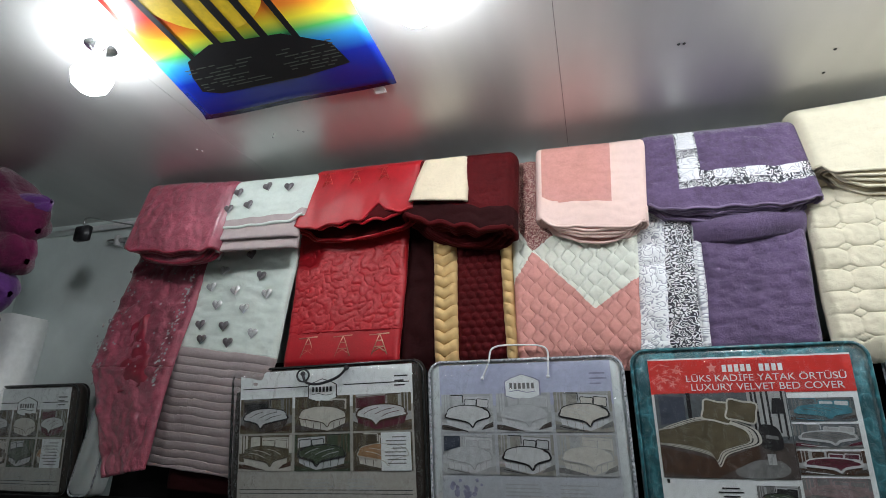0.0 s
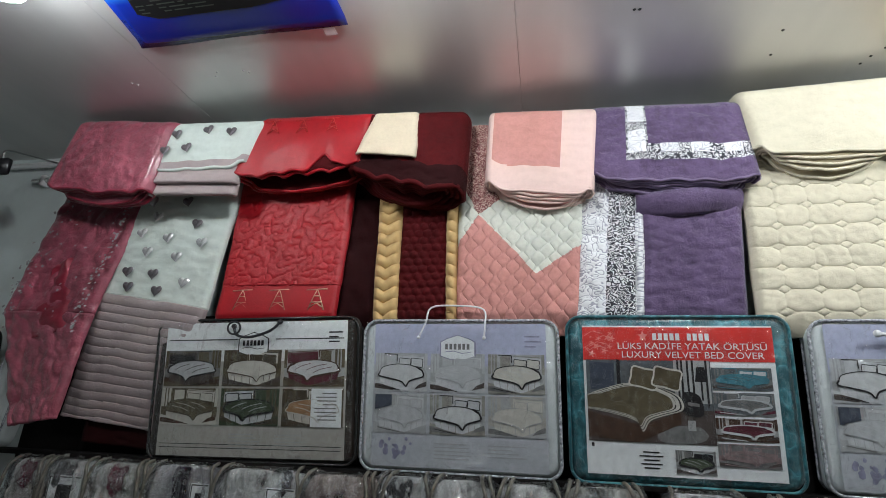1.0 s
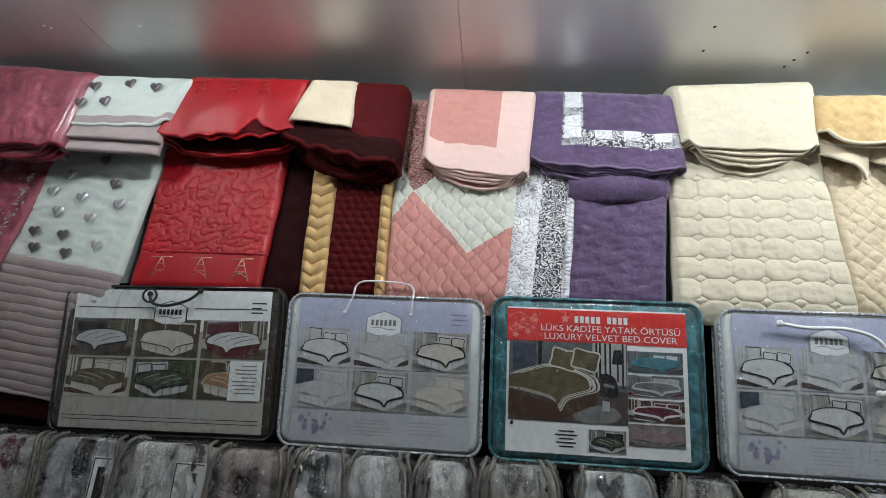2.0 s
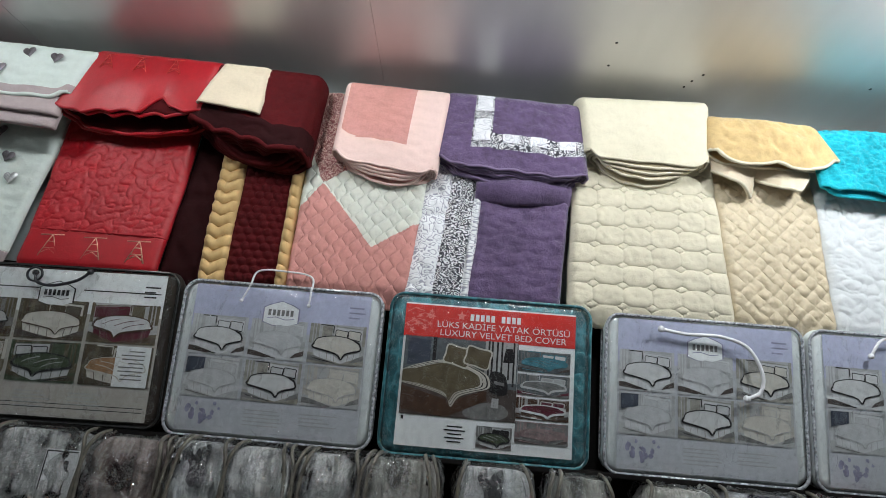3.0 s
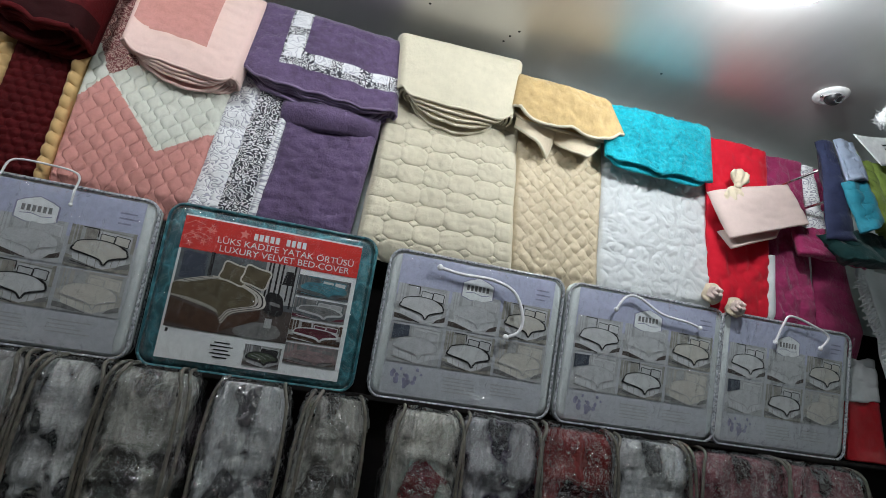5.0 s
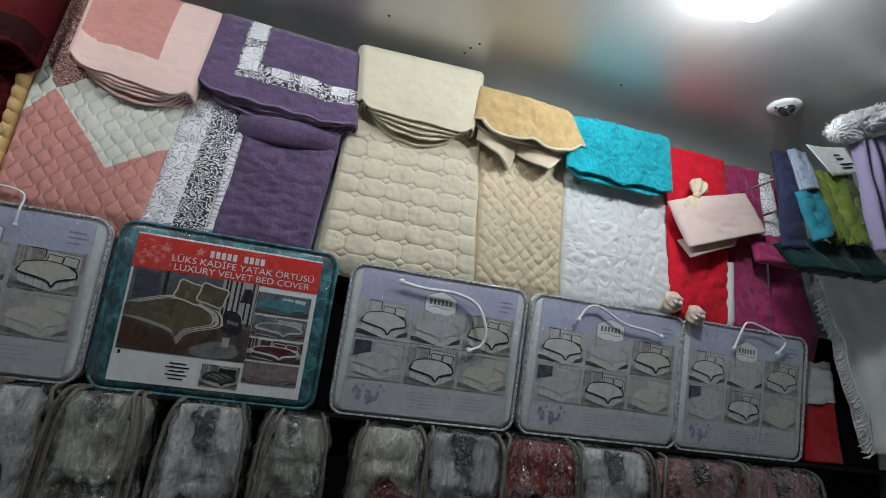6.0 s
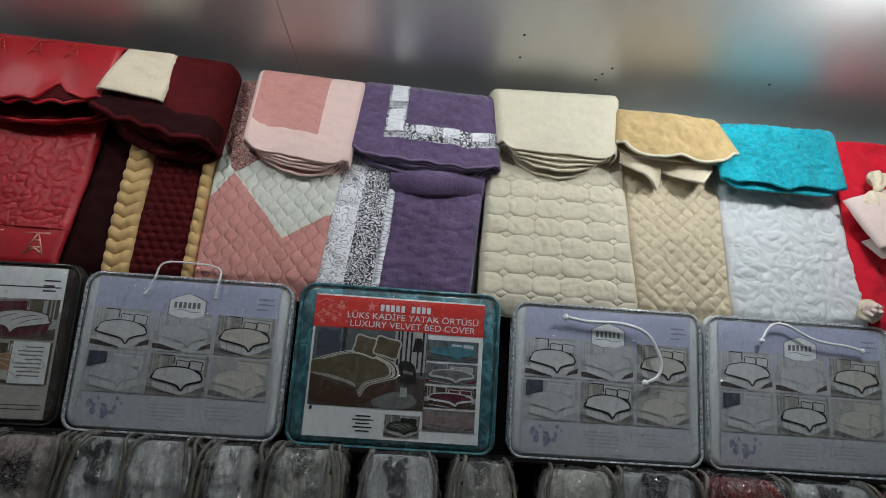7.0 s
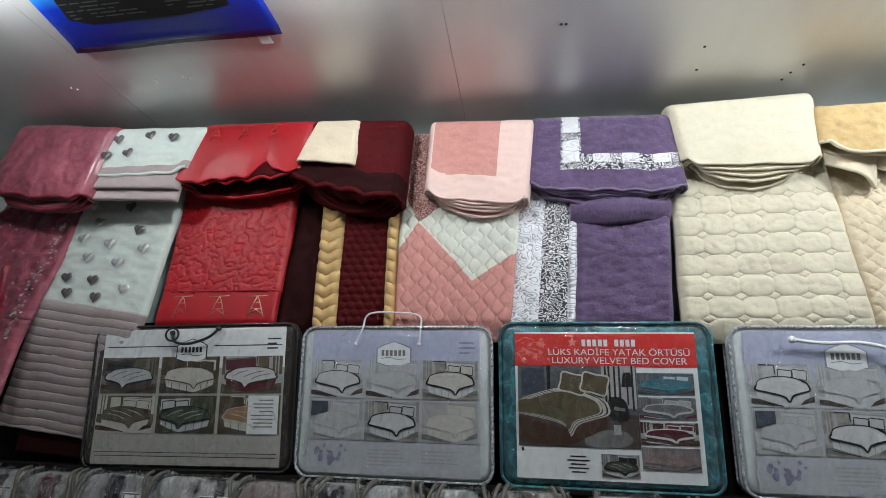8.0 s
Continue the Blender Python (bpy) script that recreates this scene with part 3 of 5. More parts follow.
# ---- hanging bedspreads ----
def drape(name, e, tl, tr, bl, br, mats, pick, relief, y_top=HANG_Y, y_bot=HANG_Y, nu=60, nv=110, tuck=True, thick=0.012, label="", s0=0.0, wave=0.006):
    """A cloth panel between four (x, z) corners, pressed back behind the bags below z = 1.95."""
    ex, ez = e.location.x, e.location.z
    W, H = tr[0] - tl[0], tl[1] - bl[1]

    def P(u, v):
        x = lerp(lerp(tl[0], tr[0], u), lerp(bl[0], br[0], u), v)
        z = lerp(lerp(tl[1], tr[1], u), lerp(bl[1], br[1], u), v)
        y = lerp(y_top, y_bot, v)
        s, t = s0 + u * W, v * H
        side = min(u, 1 - u) * W
        y -= 1.45 * relief(s, t) * min(1.0, side / 0.012)
        y += 0.012 * max(0.0, 1 - side / 0.014) ** 2
        y += wave * n3(x, z, ex, 4.5)
        if tuck and z < 1.915:
            y += (1.915 - z) * 0.55
        x += 0.004 * n3(z, ex, u, 9)
        return (x - ex, y - e.location.y, z - ez)
    bm, _ = grid(P, nu, nv, pick, lambda u, v: (s0 + u * W, v * H))
    return solid(part(name, bm, mats, e, label), thick)


def hanging(label, x, z=2.45):
    return thing("hanging_bedspread", (x, 1.36, z), label, "bedspread", "bedspreads hung along the wall")


one = lambda u, v: 0


def bind(e, tl, tr, bl, br, y, mat):
    """Corded binding along both side edges."""
    for a, b in ((tl, bl), (tr, br)):
        pts = [(lerp(a[0], b[0], k / 30) - e.location.x, y + 0.010 + max(0.0, 1.915 - lerp(a[1], b[1], k / 30)) * 0.55 - e.location.y, lerp(a[1], b[1], k / 30) - e.location.z) for k in range(31)]
        part("binding", tube(bmesh.new(), pts, 0.0045, 6), mat, e)



# rose satin in plastic, rolled together at its foot
e = hanging("rose satin jacquard bedspread in clear film, hanging from the rail", -1.25)
drape("cloth", e, (-1.40, 2.42), (-1.07, 2.42), (-1.50, 1.92), (-1.165, 1.91), [M["rosy"]], one, q_crush, 1.30, 1.27, 40, 60, False)
drape("cloth_foot", e, (-1.50, 1.92), (-1.165, 1.91), (-1.33, 1.575), (-1.18, 1.60), [M["rosy"]], one, q_crush, 1.27, 1.25, 40, 50, False)
drape("patch", e, (-1.37, 2.06), (-1.30, 2.10), (-1.40, 1.82), (-1.22, 1.86), [M["rosy_deep"]], one, q_crush, 1.272, 1.262, 24, 24, False, 0.003, "deep rose plain patch")

# small bright discs added along its edges to stand for sparkles
bm, rnd = bmesh.new(), random.Random(9)
for k in range(180):
    v = rnd.random()
    u = rnd.gauss(0.93, 0.03) if k < 100 else rnd.choice((rnd.gauss(0.12, 0.07), rnd.uniform(0.05, 0.95)))
    zz = lerp(2.36, 1.85, v)
    xx, yy = lerp(lerp(-1.40, -1.07, u), lerp(-1.50, -1.165, u), (2.42 - zz) / 0.5), lerp(1.30, 1.27, (2.42 - zz) / 0.5) - 0.022
    bmesh.ops.create_circle(bm, cap_ends=True, segments=6, radius=rnd.uniform(0.0032, 0.0056), matrix=pose(xx + 1.25, yy - 1.36, zz - 2.45, 90 + rnd.uniform(-45, 15), rnd.uniform(-30, 30), 0))
tagged(part("sparkle_discs", bm, plain("bright sparkle disc", (0.85, 0.83, 0.84), 0.25, 0.6, 1.0), e, "", False), "scattered bright discs standing for sparkles", kind="stuff")

# hearts on pale muslin with a ruffled taupe foot
e = hanging("pale mint muslin bedspread with foil hearts and ruffled taupe foot", -0.95)
drape("cloth", e, (-1.10, 2.42), (-0.735, 2.42), (-1.172, 1.982), (-0.787, 1.926), [M["mint"]], one, q_muslin, 1.30, 1.297, 60, 80, False)
drape("foot", e, (-1.173, 1.984), (-0.788, 1.928), (-1.285, 1.608), (-0.945, 1.576), [M["taupe"]], one, q_ruffle, 1.296, 1.375, 50, 130, False, 0.02, "ruffled taupe foot")
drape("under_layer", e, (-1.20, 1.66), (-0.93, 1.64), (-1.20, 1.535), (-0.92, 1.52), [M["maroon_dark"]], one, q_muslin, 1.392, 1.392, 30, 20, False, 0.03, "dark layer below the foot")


def heart(e, x, z, size, mat, tilt):
    bm, base = bmesh.new(), []
    for k in range(24):
        a = k * math.tau / 24
        hx = 16 * math.sin(a) ** 3 / 17
        hz = (13 * math.cos(a) - 5 * math.cos(2 * a) - 2 * math.cos(3 * a) - math.cos(4 * a)) / 17
        c, s = math.cos(tilt), math.sin(tilt)
        base.append(((hx * c - hz * s) * size, (hx * s + hz * c) * size))
    top = [bm.verts.new((x + a * 0.9 - e.location.x, -0.0022, z + b * 0.9 - e.location.z)) for a, b in base]
    low = [bm.verts.new((x + a - e.location.x, 0.0, z + b - e.location.z)) for a, b in base]
    bm.faces.new(top)
    for k in range(24):
        bm.faces.new((top[k], top[(k + 1) % 24], low[(k + 1) % 24], low[k]))
    v = (2.42 - z) / 0.46
    ob = part("foil_heart", bm, mat, e)
    ob.location.y = lerp(1.30, 1.297, v) - 1.366 - 0.0075
    return ob


rnd = random.Random(2)
# last value 1 gives pale foil, 0 grey: the glint is put into the colour
hs = [(-1.05, 2.29, 1), (-0.92, 2.285, 0), (-1.02, 2.235, 1), (-0.87, 2.205, 0), (-1.065, 2.18, 1), (-0.965, 2.16, 1), (-0.84, 2.14, 1), (-1.03, 2.115, 1), (-0.92, 2.095, 1), (-1.085, 2.05, 0), (-0.99, 2.04, 0), (-0.875, 2.01, 1),
      (-1.07, 2.0, 0), (-0.965, 1.985, 0)]
for x, z, lit in hs:
    heart(e, x, z, 0.021, M["silver" if lit else "gunmetal"], rnd.uniform(-0.25, 0.25))


def tower(e, x, y, z, s, mat=None):
    """Small embroidered A-shaped tower."""
    bm = bmesh.new()
    r = 0.0022 if s > 0.05 else 0.0013
    for pts in ([(-0.4, 0), (-0.12, 0.75), (0, 1.0)], [(0.4, 0), (0.12, 0.75), (0, 1.0)], [(-0.26, 0.38), (0.26, 0.38)], [(-0.15, 0.68), (0.15, 0.68)], [(-0.55, 0.97), (0.5, 1.02)], [(-0.3, 0.15), (0.0, 0.34), (0.3, 0.15)]):
        tube(bm, [(a * s, 0, b * s) for a, b in pts], r, 5)
    ob = part("embroidery", bm, mat or M["thread"], e)
    ob.location = (x - e.location.x, y - e.location.y, z - e.location.z)


# red satin
e = hanging("red satin bedspread with meandering quilting and embroidered towers", -0.56)
drape("cloth", e, (-0.742, 2.42), (-0.352, 2.42), (-0.757, 2.0), (-0.376, 2.0), [M["red"]], one, q_worm, 1.31, 1.31, 110, 120, False)
drape("border", e, (-0.757, 2.002), (-0.376, 2.002), (-0.77, 1.86), (-0.385, 1.86), [M["red"]], one, q_none, 1.31, 1.31, 40, 30)
for x in (-0.678, -0.558, -0.437):
    tower(e, x, 1.303, 1.925, 0.062)

# maroon velvet with gold cords
e = hanging("maroon velvet bedspread with gold corded stripes", -0.2)
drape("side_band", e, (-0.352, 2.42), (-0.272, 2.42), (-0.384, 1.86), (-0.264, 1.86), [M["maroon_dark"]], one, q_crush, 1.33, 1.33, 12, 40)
drape("cord_stripe", e, (-0.272, 2.42), (-0.199, 2.42), (-0.263, 1.86), (-0.196, 1.86), [M["gold"]], one, q_cable, 1.315, 1.315, 16, 150, label="gold corded stripe")
drape("centre", e, (-0.199, 2.42), (-0.063, 2.42), (-0.196, 1.86), (-0.050, 1.86), [M["maroon"]], one, q_bubble, 1.318, 1.318, 44, 150)
drape("edge_stripe", e, (-0.063, 2.42), (-0.030, 2.42), (-0.050, 1.86), (-0.028, 1.86), [M["gold"]], one, q_cable, 1.312, 1.312, 8, 120, label="gold edge stripe")


# pink patchwork
def patch_pick(u, v):
    x, z = lerp(-0.02, 0.325, u), lerp(2.50, 1.86, v)
    if z > 2.205 + abs(x - 0.036) * (1.9 if x < 0.036 else 0.75) and x < 0.16:
        return 2
    low = 2.202 - (0.036 - x) * 1.6 if x < 0.036 else max(2.202 - (x - 0.036) * 1.07, 2.021 + (x - 0.205) * 0.73)
    return 0 if z < low else 1


e = hanging("salmon pink and mint patchwork quilt with scalloped quilting", 0.16)
drape("cloth", e, (-0.02, 2.50), (0.352, 2.50), (-0.022, 1.86), (0.296, 1.86), [M["pink"], M["mint_white"], M["damask"]],
      patch_pick, q_scale, 1.312, 1.312, 130, 220)

bind(e, (-0.02, 2.50), (0.352, 2.50), (-0.022, 1.86), (0.296, 1.86), 1.312, M["pink_pale"])

# purple velvet with lace stripes
e = hanging("dusty purple velvet bedspread with white and black lace stripes", 0.53)
x0 = (0.352, 0.418, 0.485, 0.505, 0.745)
x1 = (0.298, 0.371, 0.446, 0.470, 0.709)
for k, (mat, rel, nm, lb) in enumerate((("lace_white", q_crush, "lace_stripe", "white satin lace stripe"), ("lace_black", q_none, "lace_stripe", "black and white lace stripe"), ("lace_white", q_none, "lace_stripe", "narrow white lace stripe"), ("purple", q_wave, "cloth", ""))):
    drape(nm, e, (x0[k], 2.42), (x0[k + 1], 2.42), (x1[k] - 0.006, 1.86), (x1[k + 1] - 0.006, 1.86), [M[mat]], one, rel, 1.31, 1.31, 60 if k == 3 else 14, 110, label=lb)

# cream puffed velvet
e = hanging("cream velvet bedspread with puffed scalloped quilting", 0.95)
drape("cloth", e, (0.752, 2.42), (1.14, 2.42), (0.735, 1.86), (1.174, 1.86), [M["cream"]], one, q_cloud, 1.314, 1.314, 130, 180)

bind(e, (0.752, 2.42), (1.14, 2.42), (0.735, 1.86), (1.174, 1.86), 1.314, M["cream"])

# champagne diamonds
e = hanging("champagne satin bedspread with diamond quilting", 1.29)
drape("cloth", e, (1.143, 2.42), (1.42, 2.42), (1.176, 1.86), (1.443, 1.86), [M["champagne"]], one, q_diamond, 1.316, 1.316, 100, 190)
bind(e, (1.143, 2.42), (1.42, 2.42), (1.176, 1.86), (1.443, 1.86), 1.316, M["tan"])

# white embossed
e = hanging("cool white bedspread with embossed swirls", 1.61)
drape("cloth", e, (1.424, 2.42), (1.79, 2.42), (1.446, 1.86), (1.826, 1.86), [M["white"]], one, q_swirl, 1.314, 1.314, 110, 150)
bm = tube(bmesh.new(), [(1.788 - 1.61 + 0.034 * k / 40, 1.306 - 1.36, 2.42 - 2.45 - 0.5 * k / 40) for k in range(41)], 0.005, 6)
part("edge_frill", bm, M["pinkgrey"], e)

# scarlet with blush lining turned out, and a bow
e = hanging("scarlet cotton bedspread with its blush lining turned out", 1.9)
drape("cloth", e, (1.775, 2.455), (2.005, 2.45), (1.82, 1.86), (2.03, 1.86), [M["scarlet"]], one, q_crush, 1.285, 1.31, 40, 90)
drape("turned_lining", e, (1.757, 2.245), (2.038, 2.325), (1.817, 2.10), (2.105, 2.205), [M["pinkgrey"]], one, q_muslin, 1.25, 1.225, 40, 24, False, 0.008, "blush lining turned out", wave=0.03)
drape("lining_underside", e, (1.815, 2.135), (2.05, 2.20), (1.84, 2.078), (2.0, 2.145), [M["pinkgrey"]], one, q_muslin, 1.275, 1.25, 30, 12, False, 0.008, "lower fold of the blush lining", wave=0.03)
drape("white_edge", e, (2.012, 2.10), (2.035, 2.10), (2.03, 1.86), (2.055, 1.86), [M["white"]], one, q_none, 1.29, 1.31, 6, 40)


def bow(x, y, z):
    b = thing("fabric_bow", (x, y, z), "white fabric bow on the blush lining", "bow")
    for k, (cx, cz, w, h, t) in enumerate(((0.012, 0.034, 0.036, 0.028, 12), (-0.01, -0.03, 0.040, 0.030, -14))):
        bm = bmesh.new()
        bmesh.ops.create_icosphere(bm, subdivisions=4, radius=1.0)
        for v in bm.verts:
            c = v.co.copy()
            pinch = 0.55 + 0.45 * min(1, abs(c.z - (-1 if k == 0 else 1)))
            v.co = Vector((c.x * w * pinch, c.y * 0.014 + 0.004 * math.sin(9 * c.x) * pinch, c.z * h)) + Vector((0.003, 0, 0.003)) * n3(*c, 3)
        part("loop", bm, M["ivory"], b).matrix_local = pose(cx, 0, cz, 0, t, 0)
    bm = bmesh.new()
    bmesh.ops.create_icosphere(bm, subdivisions=3, radius=0.012)
    part("knot", bm, M["ivory"], b).location = (-0.001, -0.008, 0.003)


bow(1.845, 1.236, 2.275)

# fuchsia plush
e = hanging("fuchsia plush bedspread with a white lace stripe", 2.2, 2.45)
drape("cloth", e, (2.005, 2.455), (2.165, 2.455), (2.055, 1.86), (2.22, 1.86), [M["fuchsia"]], one, q_crush, 1.31, 1.32, 40, 90)
drape("lace_stripe", e, (2.165, 2.455), (2.215, 2.455), (2.215, 2.16), (2.27, 2.16), [M["lace_white"]], one, q_crush, 1.308, 1.31, 12, 50, label="white lace stripe")
drape("side", e, (2.215, 2.455), (2.26, 2.455), (2.22, 1.83), (2.425, 1.83), [M["fuchsia"]], one, q_crush, 1.315, 1.32, 20, 80)
drape("turned_corner", e, (2.085, 2.205), (2.24, 2.205), (2.09, 2.11), (2.37, 2.12), [M["fuchsia"]], one, q_crush, 1.27, 1.25, 24, 20, False, 0.03, "turned-out corner")
drape("corner_edging", e, (2.075, 2.225), (2.245, 2.222), (2.08, 2.198), (2.25, 2.195), [M["lace_white"]], one, q_none, 1.262, 1.262, 12, 4, False, 0.01)


# ---- folded bedspreads over the rail ----
def folded(label, corners, yf, mats, pick, relief, layers=3, depth=0.075, sag=0.03, scallop=0.0, waves=4, gap=0.011, edge=None, thick=0.007, lining=None, back=None, tilt=0.0, drop=0.007, hem=None):
    """Nested folded layers: fold edges at both sides, open hem below. corners: tl, tr, bl, br of the front in (x, z)."""
    tl, tr, bl, br = corners
    e = thing("folded_bedspread", ((tl[0] + tr[0]) / 2, 1.36, (tl[1] + tr[1]) / 2), label, "bedspread", "folded bedspreads over the rail")
    ox, oy, oz = e.location
    W, H = tr[0] - tl[0], (tl[1] + tr[1] - bl[1] - br[1]) / 2
    for k in range(layers):
        inset = k * gap

        def P(a, v):
            # a runs once round the flattened loop: front from 0 to 0.46, back from 0.5 to 0.96
            if a <= 0.46:
                u, f = a / 0.46, 0.0
            elif a < 0.5:
                q = (a - 0.46) / 0.04
                u, f = 1.0 + 0.018 / W * math.sin(math.pi * q), (1 - math.cos(math.pi * q)) / 2
            elif a <= 0.96:
                u, f = 1 - (a - 0.5) / 0.46, 1.0
            else:
                q = (a - 0.96) / 0.04
                u, f = -0.018 / W * math.sin(math.pi * q), (1 + math.cos(math.pi * q)) / 2
            uu = lerp(inset / W, 1 - inset / W, u)
            zt, zb = lerp(tl[1], tr[1], uu) + 0.008 - inset * 0.3, lerp(bl[1], br[1], uu)
            uc = min(1.0, max(0.0, u))
            zb += scallop * abs(math.sin(math.pi * waves * uc)) * (1 - f) - sag * math.sin(math.pi * uc) * f + inset * 0.35 + 0.004 * n3(u * 3, k, ox, 2)
            corner = max(0.0, 1 - min(uc, 1 - uc) * W / 0.035)
            zb += 0.022 * corner ** 2 - drop * k * (0.3 + 0.7 * math.sin(math.pi * uc))
            if hem and k == 0 and f == 0:
                zb += hem(uc)
            z = lerp(zt, zb, v)
            x = lerp(lerp(tl[0], tr[0], uu), lerp(bl[0], br[0], uu), v)
            d = depth - 2 * inset
            bow_ = (0.02 if f < 0.5 else 0.0) * math.sin(math.pi * min(1, v)) * math.sin(math.pi * uc)
            y = yf + inset + f * d - bow_ * 0.6 + tilt * (v - 0.5)
            top = max(0.0, 1 - v * H / 0.03)
            y += 0.02 * top ** 2 * (1 - f)
            if f == 0 and k == 0:
                y -= relief(uc * W, v * H) * min(1, min(uc, 1 - uc) * W / 0.015)
            return (x - ox, y - oy, z - oz)

        bm, vs = grid(P, 160 if k == 0 else 90, 56 if k == 0 else 14, (lambda a, v: pick(min(1, a / 0.46), v) if a < 0.48 else (back if back is not None else 0)) if k == 0 else None,
                      lambda a, v: (a / 0.46 * W, v * H), True)
        if k == 0:
            bm.faces.new(vs[0])
        ob = part("outer_layer" if k == 0 else "inner_layer", bm, mats if k == 0 else [lining or mats[0]], e)
        solid(ob, thick)
        if k == 0 or edge:
            n = 90
            rim = [Vector(P(i / n, 1.0)) for i in range(n)]
            bm = tube(bmesh.new(), rim, thick * 0.75, 6, True)
            part("hem", bm, edge or mats[0], e)
    # the tail laid over the rail behind
    bm, _ = grid(lambda u, v: (lerp(tl[0], tr[0], 0.04 + 0.92 * u) - ox, lerp(yf + 0.03, 1.43, v) - oy, lerp(tl[1], tr[1], u) - 0.004 - 0.012 * v * v - oz), 16, 8)
    solid(part("tail", bm, [lining or mats[0]], e), 0.01)
    return e


def flap(label, corners, yf, mats, pick, relief, scallop, waves, edge, sag=0.02, depth=0.05, layers=2, lining=None, hem=None):
    return folded(label, corners, yf, mats, pick, relief, layers, depth, sag, scallop, waves, 0.012, edge, lining=lining, hem=hem)


flap("rose satin jacquard bedspread folded over the rail", ((-1.26, 2.53), (-0.935, 2.50), (-1.325, 2.285), (-0.985, 2.25)), 1.15, [M["rosy"]], one, q_crush, 0.012, 2, M["rosy_deep"], 0.02, 0.06, 3)
e = folded("pale mint muslin bedspread with grey hearts, folded in taupe-edged layers", ((-0.94, 2.505), (-0.63, 2.49), (-0.975, 2.34), (-0.675, 2.335)), 1.17, [M["mint"], M["taupe"]], lambda u, v: int(v > 0.86), q_muslin, 1, 0.03, 0.0, thick=0.008)
for k, (za, zb, yy, sh) in enumerate(((2.345, 2.30, 1.185, 0.0), (2.312, 2.268, 1.20, 0.01))):
    drape("lower_layer", e, (-0.965 - sh, za), (-0.68 - sh, za - 0.004), (-0.978 - sh, zb), (-0.685 - sh, zb - 0.012), [M["taupe"]], one, q_muslin, yy, yy, 40, 8, False, 0.016, "taupe layer", wave=0.012)
for x, z in ((-0.90, 2.455), (-0.79, 2.462), (-0.855, 2.405), (-0.93, 2.40), (-0.71, 2.45)):
    ob = heart(e, x, z, 0.019, M["gunmetal"], rnd.uniform(-0.3, 0.3))
    ob.location.y = 1.1525 - 1.36
# inner layer in maroon: the shade of the hollow is put into its colour
e = flap("red satin bedspread with embroidered towers folded over the rail", ((-0.615, 2.505), (-0.283, 2.492), (-0.688, 2.30), (-0.305, 2.315)), 1.18, [M["red"]], one, lambda s, t: 0.004 * n3(s, t, 1.0, 14), 0.012, 5, M["red"], 0.02, 0.08, 2, M["maroon"], lambda u: 0.045 * max(0.0, 1 - abs(u - 0.74) / 0.17))
for x, z in ((-0.575, 2.435), (-0.48, 2.432), (-0.385, 2.43)):
    tower(e, x, 1.163, z, 0.045, M["red_thread"])
# lower quarter is the same velvet, darker: its shade is put into the colour
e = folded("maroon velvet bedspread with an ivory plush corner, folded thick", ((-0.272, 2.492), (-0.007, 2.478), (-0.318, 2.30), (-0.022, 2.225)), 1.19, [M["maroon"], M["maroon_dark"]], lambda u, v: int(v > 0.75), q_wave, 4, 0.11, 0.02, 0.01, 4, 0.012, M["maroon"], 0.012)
drape("ivory_panel", e, (-0.263, 2.485), (-0.124, 2.478), (-0.302, 2.348), (-0.127, 2.326), [M["ivory"]], one, q_muslin, 1.178, 1.156, 24, 24, False, 0.008, "ivory plush panel", wave=0.0)
folded("salmon pink quilt with a pale pink border, folded over the rail", ((0.088, 2.503), (0.362, 2.490), (0.076, 2.258), (0.338, 2.222)), 1.24, [M["pink"], M["pink_pale"]],
       lambda u, v: int(u > 0.705 or v > 0.72 + 0.02 * u), q_muslin, 4, 0.065, 0.012, 0.0, 3, 0.008, M["pink_pale"], 0.006, M["pink"], back=1, drop=0.010)
e = folded("dusty purple velvet bedspread with white lace corner folded over rail", ((0.386, 2.50), (0.738, 2.484), (0.367, 2.268), (0.756, 2.244)), 1.25, [M["purple"], M["lace_white"], M["lace_black"]],
           lambda u, v: (1 + int((u * 9.5) % 2 > 1.15 or (v * 5.2) % 2 > 1.5)) if (0.195 < u < 0.345 and v < 0.77) or (u >= 0.195 and 0.57 < v < 0.77) else 0, q_wave, 4, 0.06, 0.012, 0.006, 5, 0.008, M["purple_edge"], 0.006)
bm, _ = grid(lambda u, v: (lerp(0.47, 0.735, u) - e.location.x, 1.325 - 0.03 * math.sin(math.pi * u) - 0.03 * math.sin(math.pi * v) - 1.36, lerp(2.26, 2.175 + 0.03 * abs(u - 0.4), v) - e.location.z), 24, 10)
solid(part("hanging_loop", bm, M["purple"], e), 0.012)
# inner layers take a darker cream than the front
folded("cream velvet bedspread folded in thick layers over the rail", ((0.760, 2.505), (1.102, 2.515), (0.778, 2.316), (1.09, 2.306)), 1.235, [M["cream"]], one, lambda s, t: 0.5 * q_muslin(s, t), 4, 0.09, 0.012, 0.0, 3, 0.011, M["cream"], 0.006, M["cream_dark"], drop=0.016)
e = flap("tan velour bedspread with darker cream cloth folded over the rail", ((1.122, 2.462), (1.372, 2.455), (1.118, 2.335), (1.432, 2.33)), 1.222, [M["tan"]], one, q_crush, -0.014, 2, M["cream"], 0.0, 0.04, 1)
LINING_EDGE = [(0.0, 2.318), (0.12, 2.285), (0.28, 2.262), (0.40, 2.252), (0.46, 2.275), (0.52, 2.318), (0.60, 2.300), (0.74, 2.272), (0.86, 2.262), (0.92, 2.285), (1.0, 2.32)]


def lining_z(u):
    for (a, za), (b, zb) in zip(LINING_EDGE, LINING_EDGE[1:]):
        if u <= b:
            return lerp(za, zb, (u - a) / (b - a))


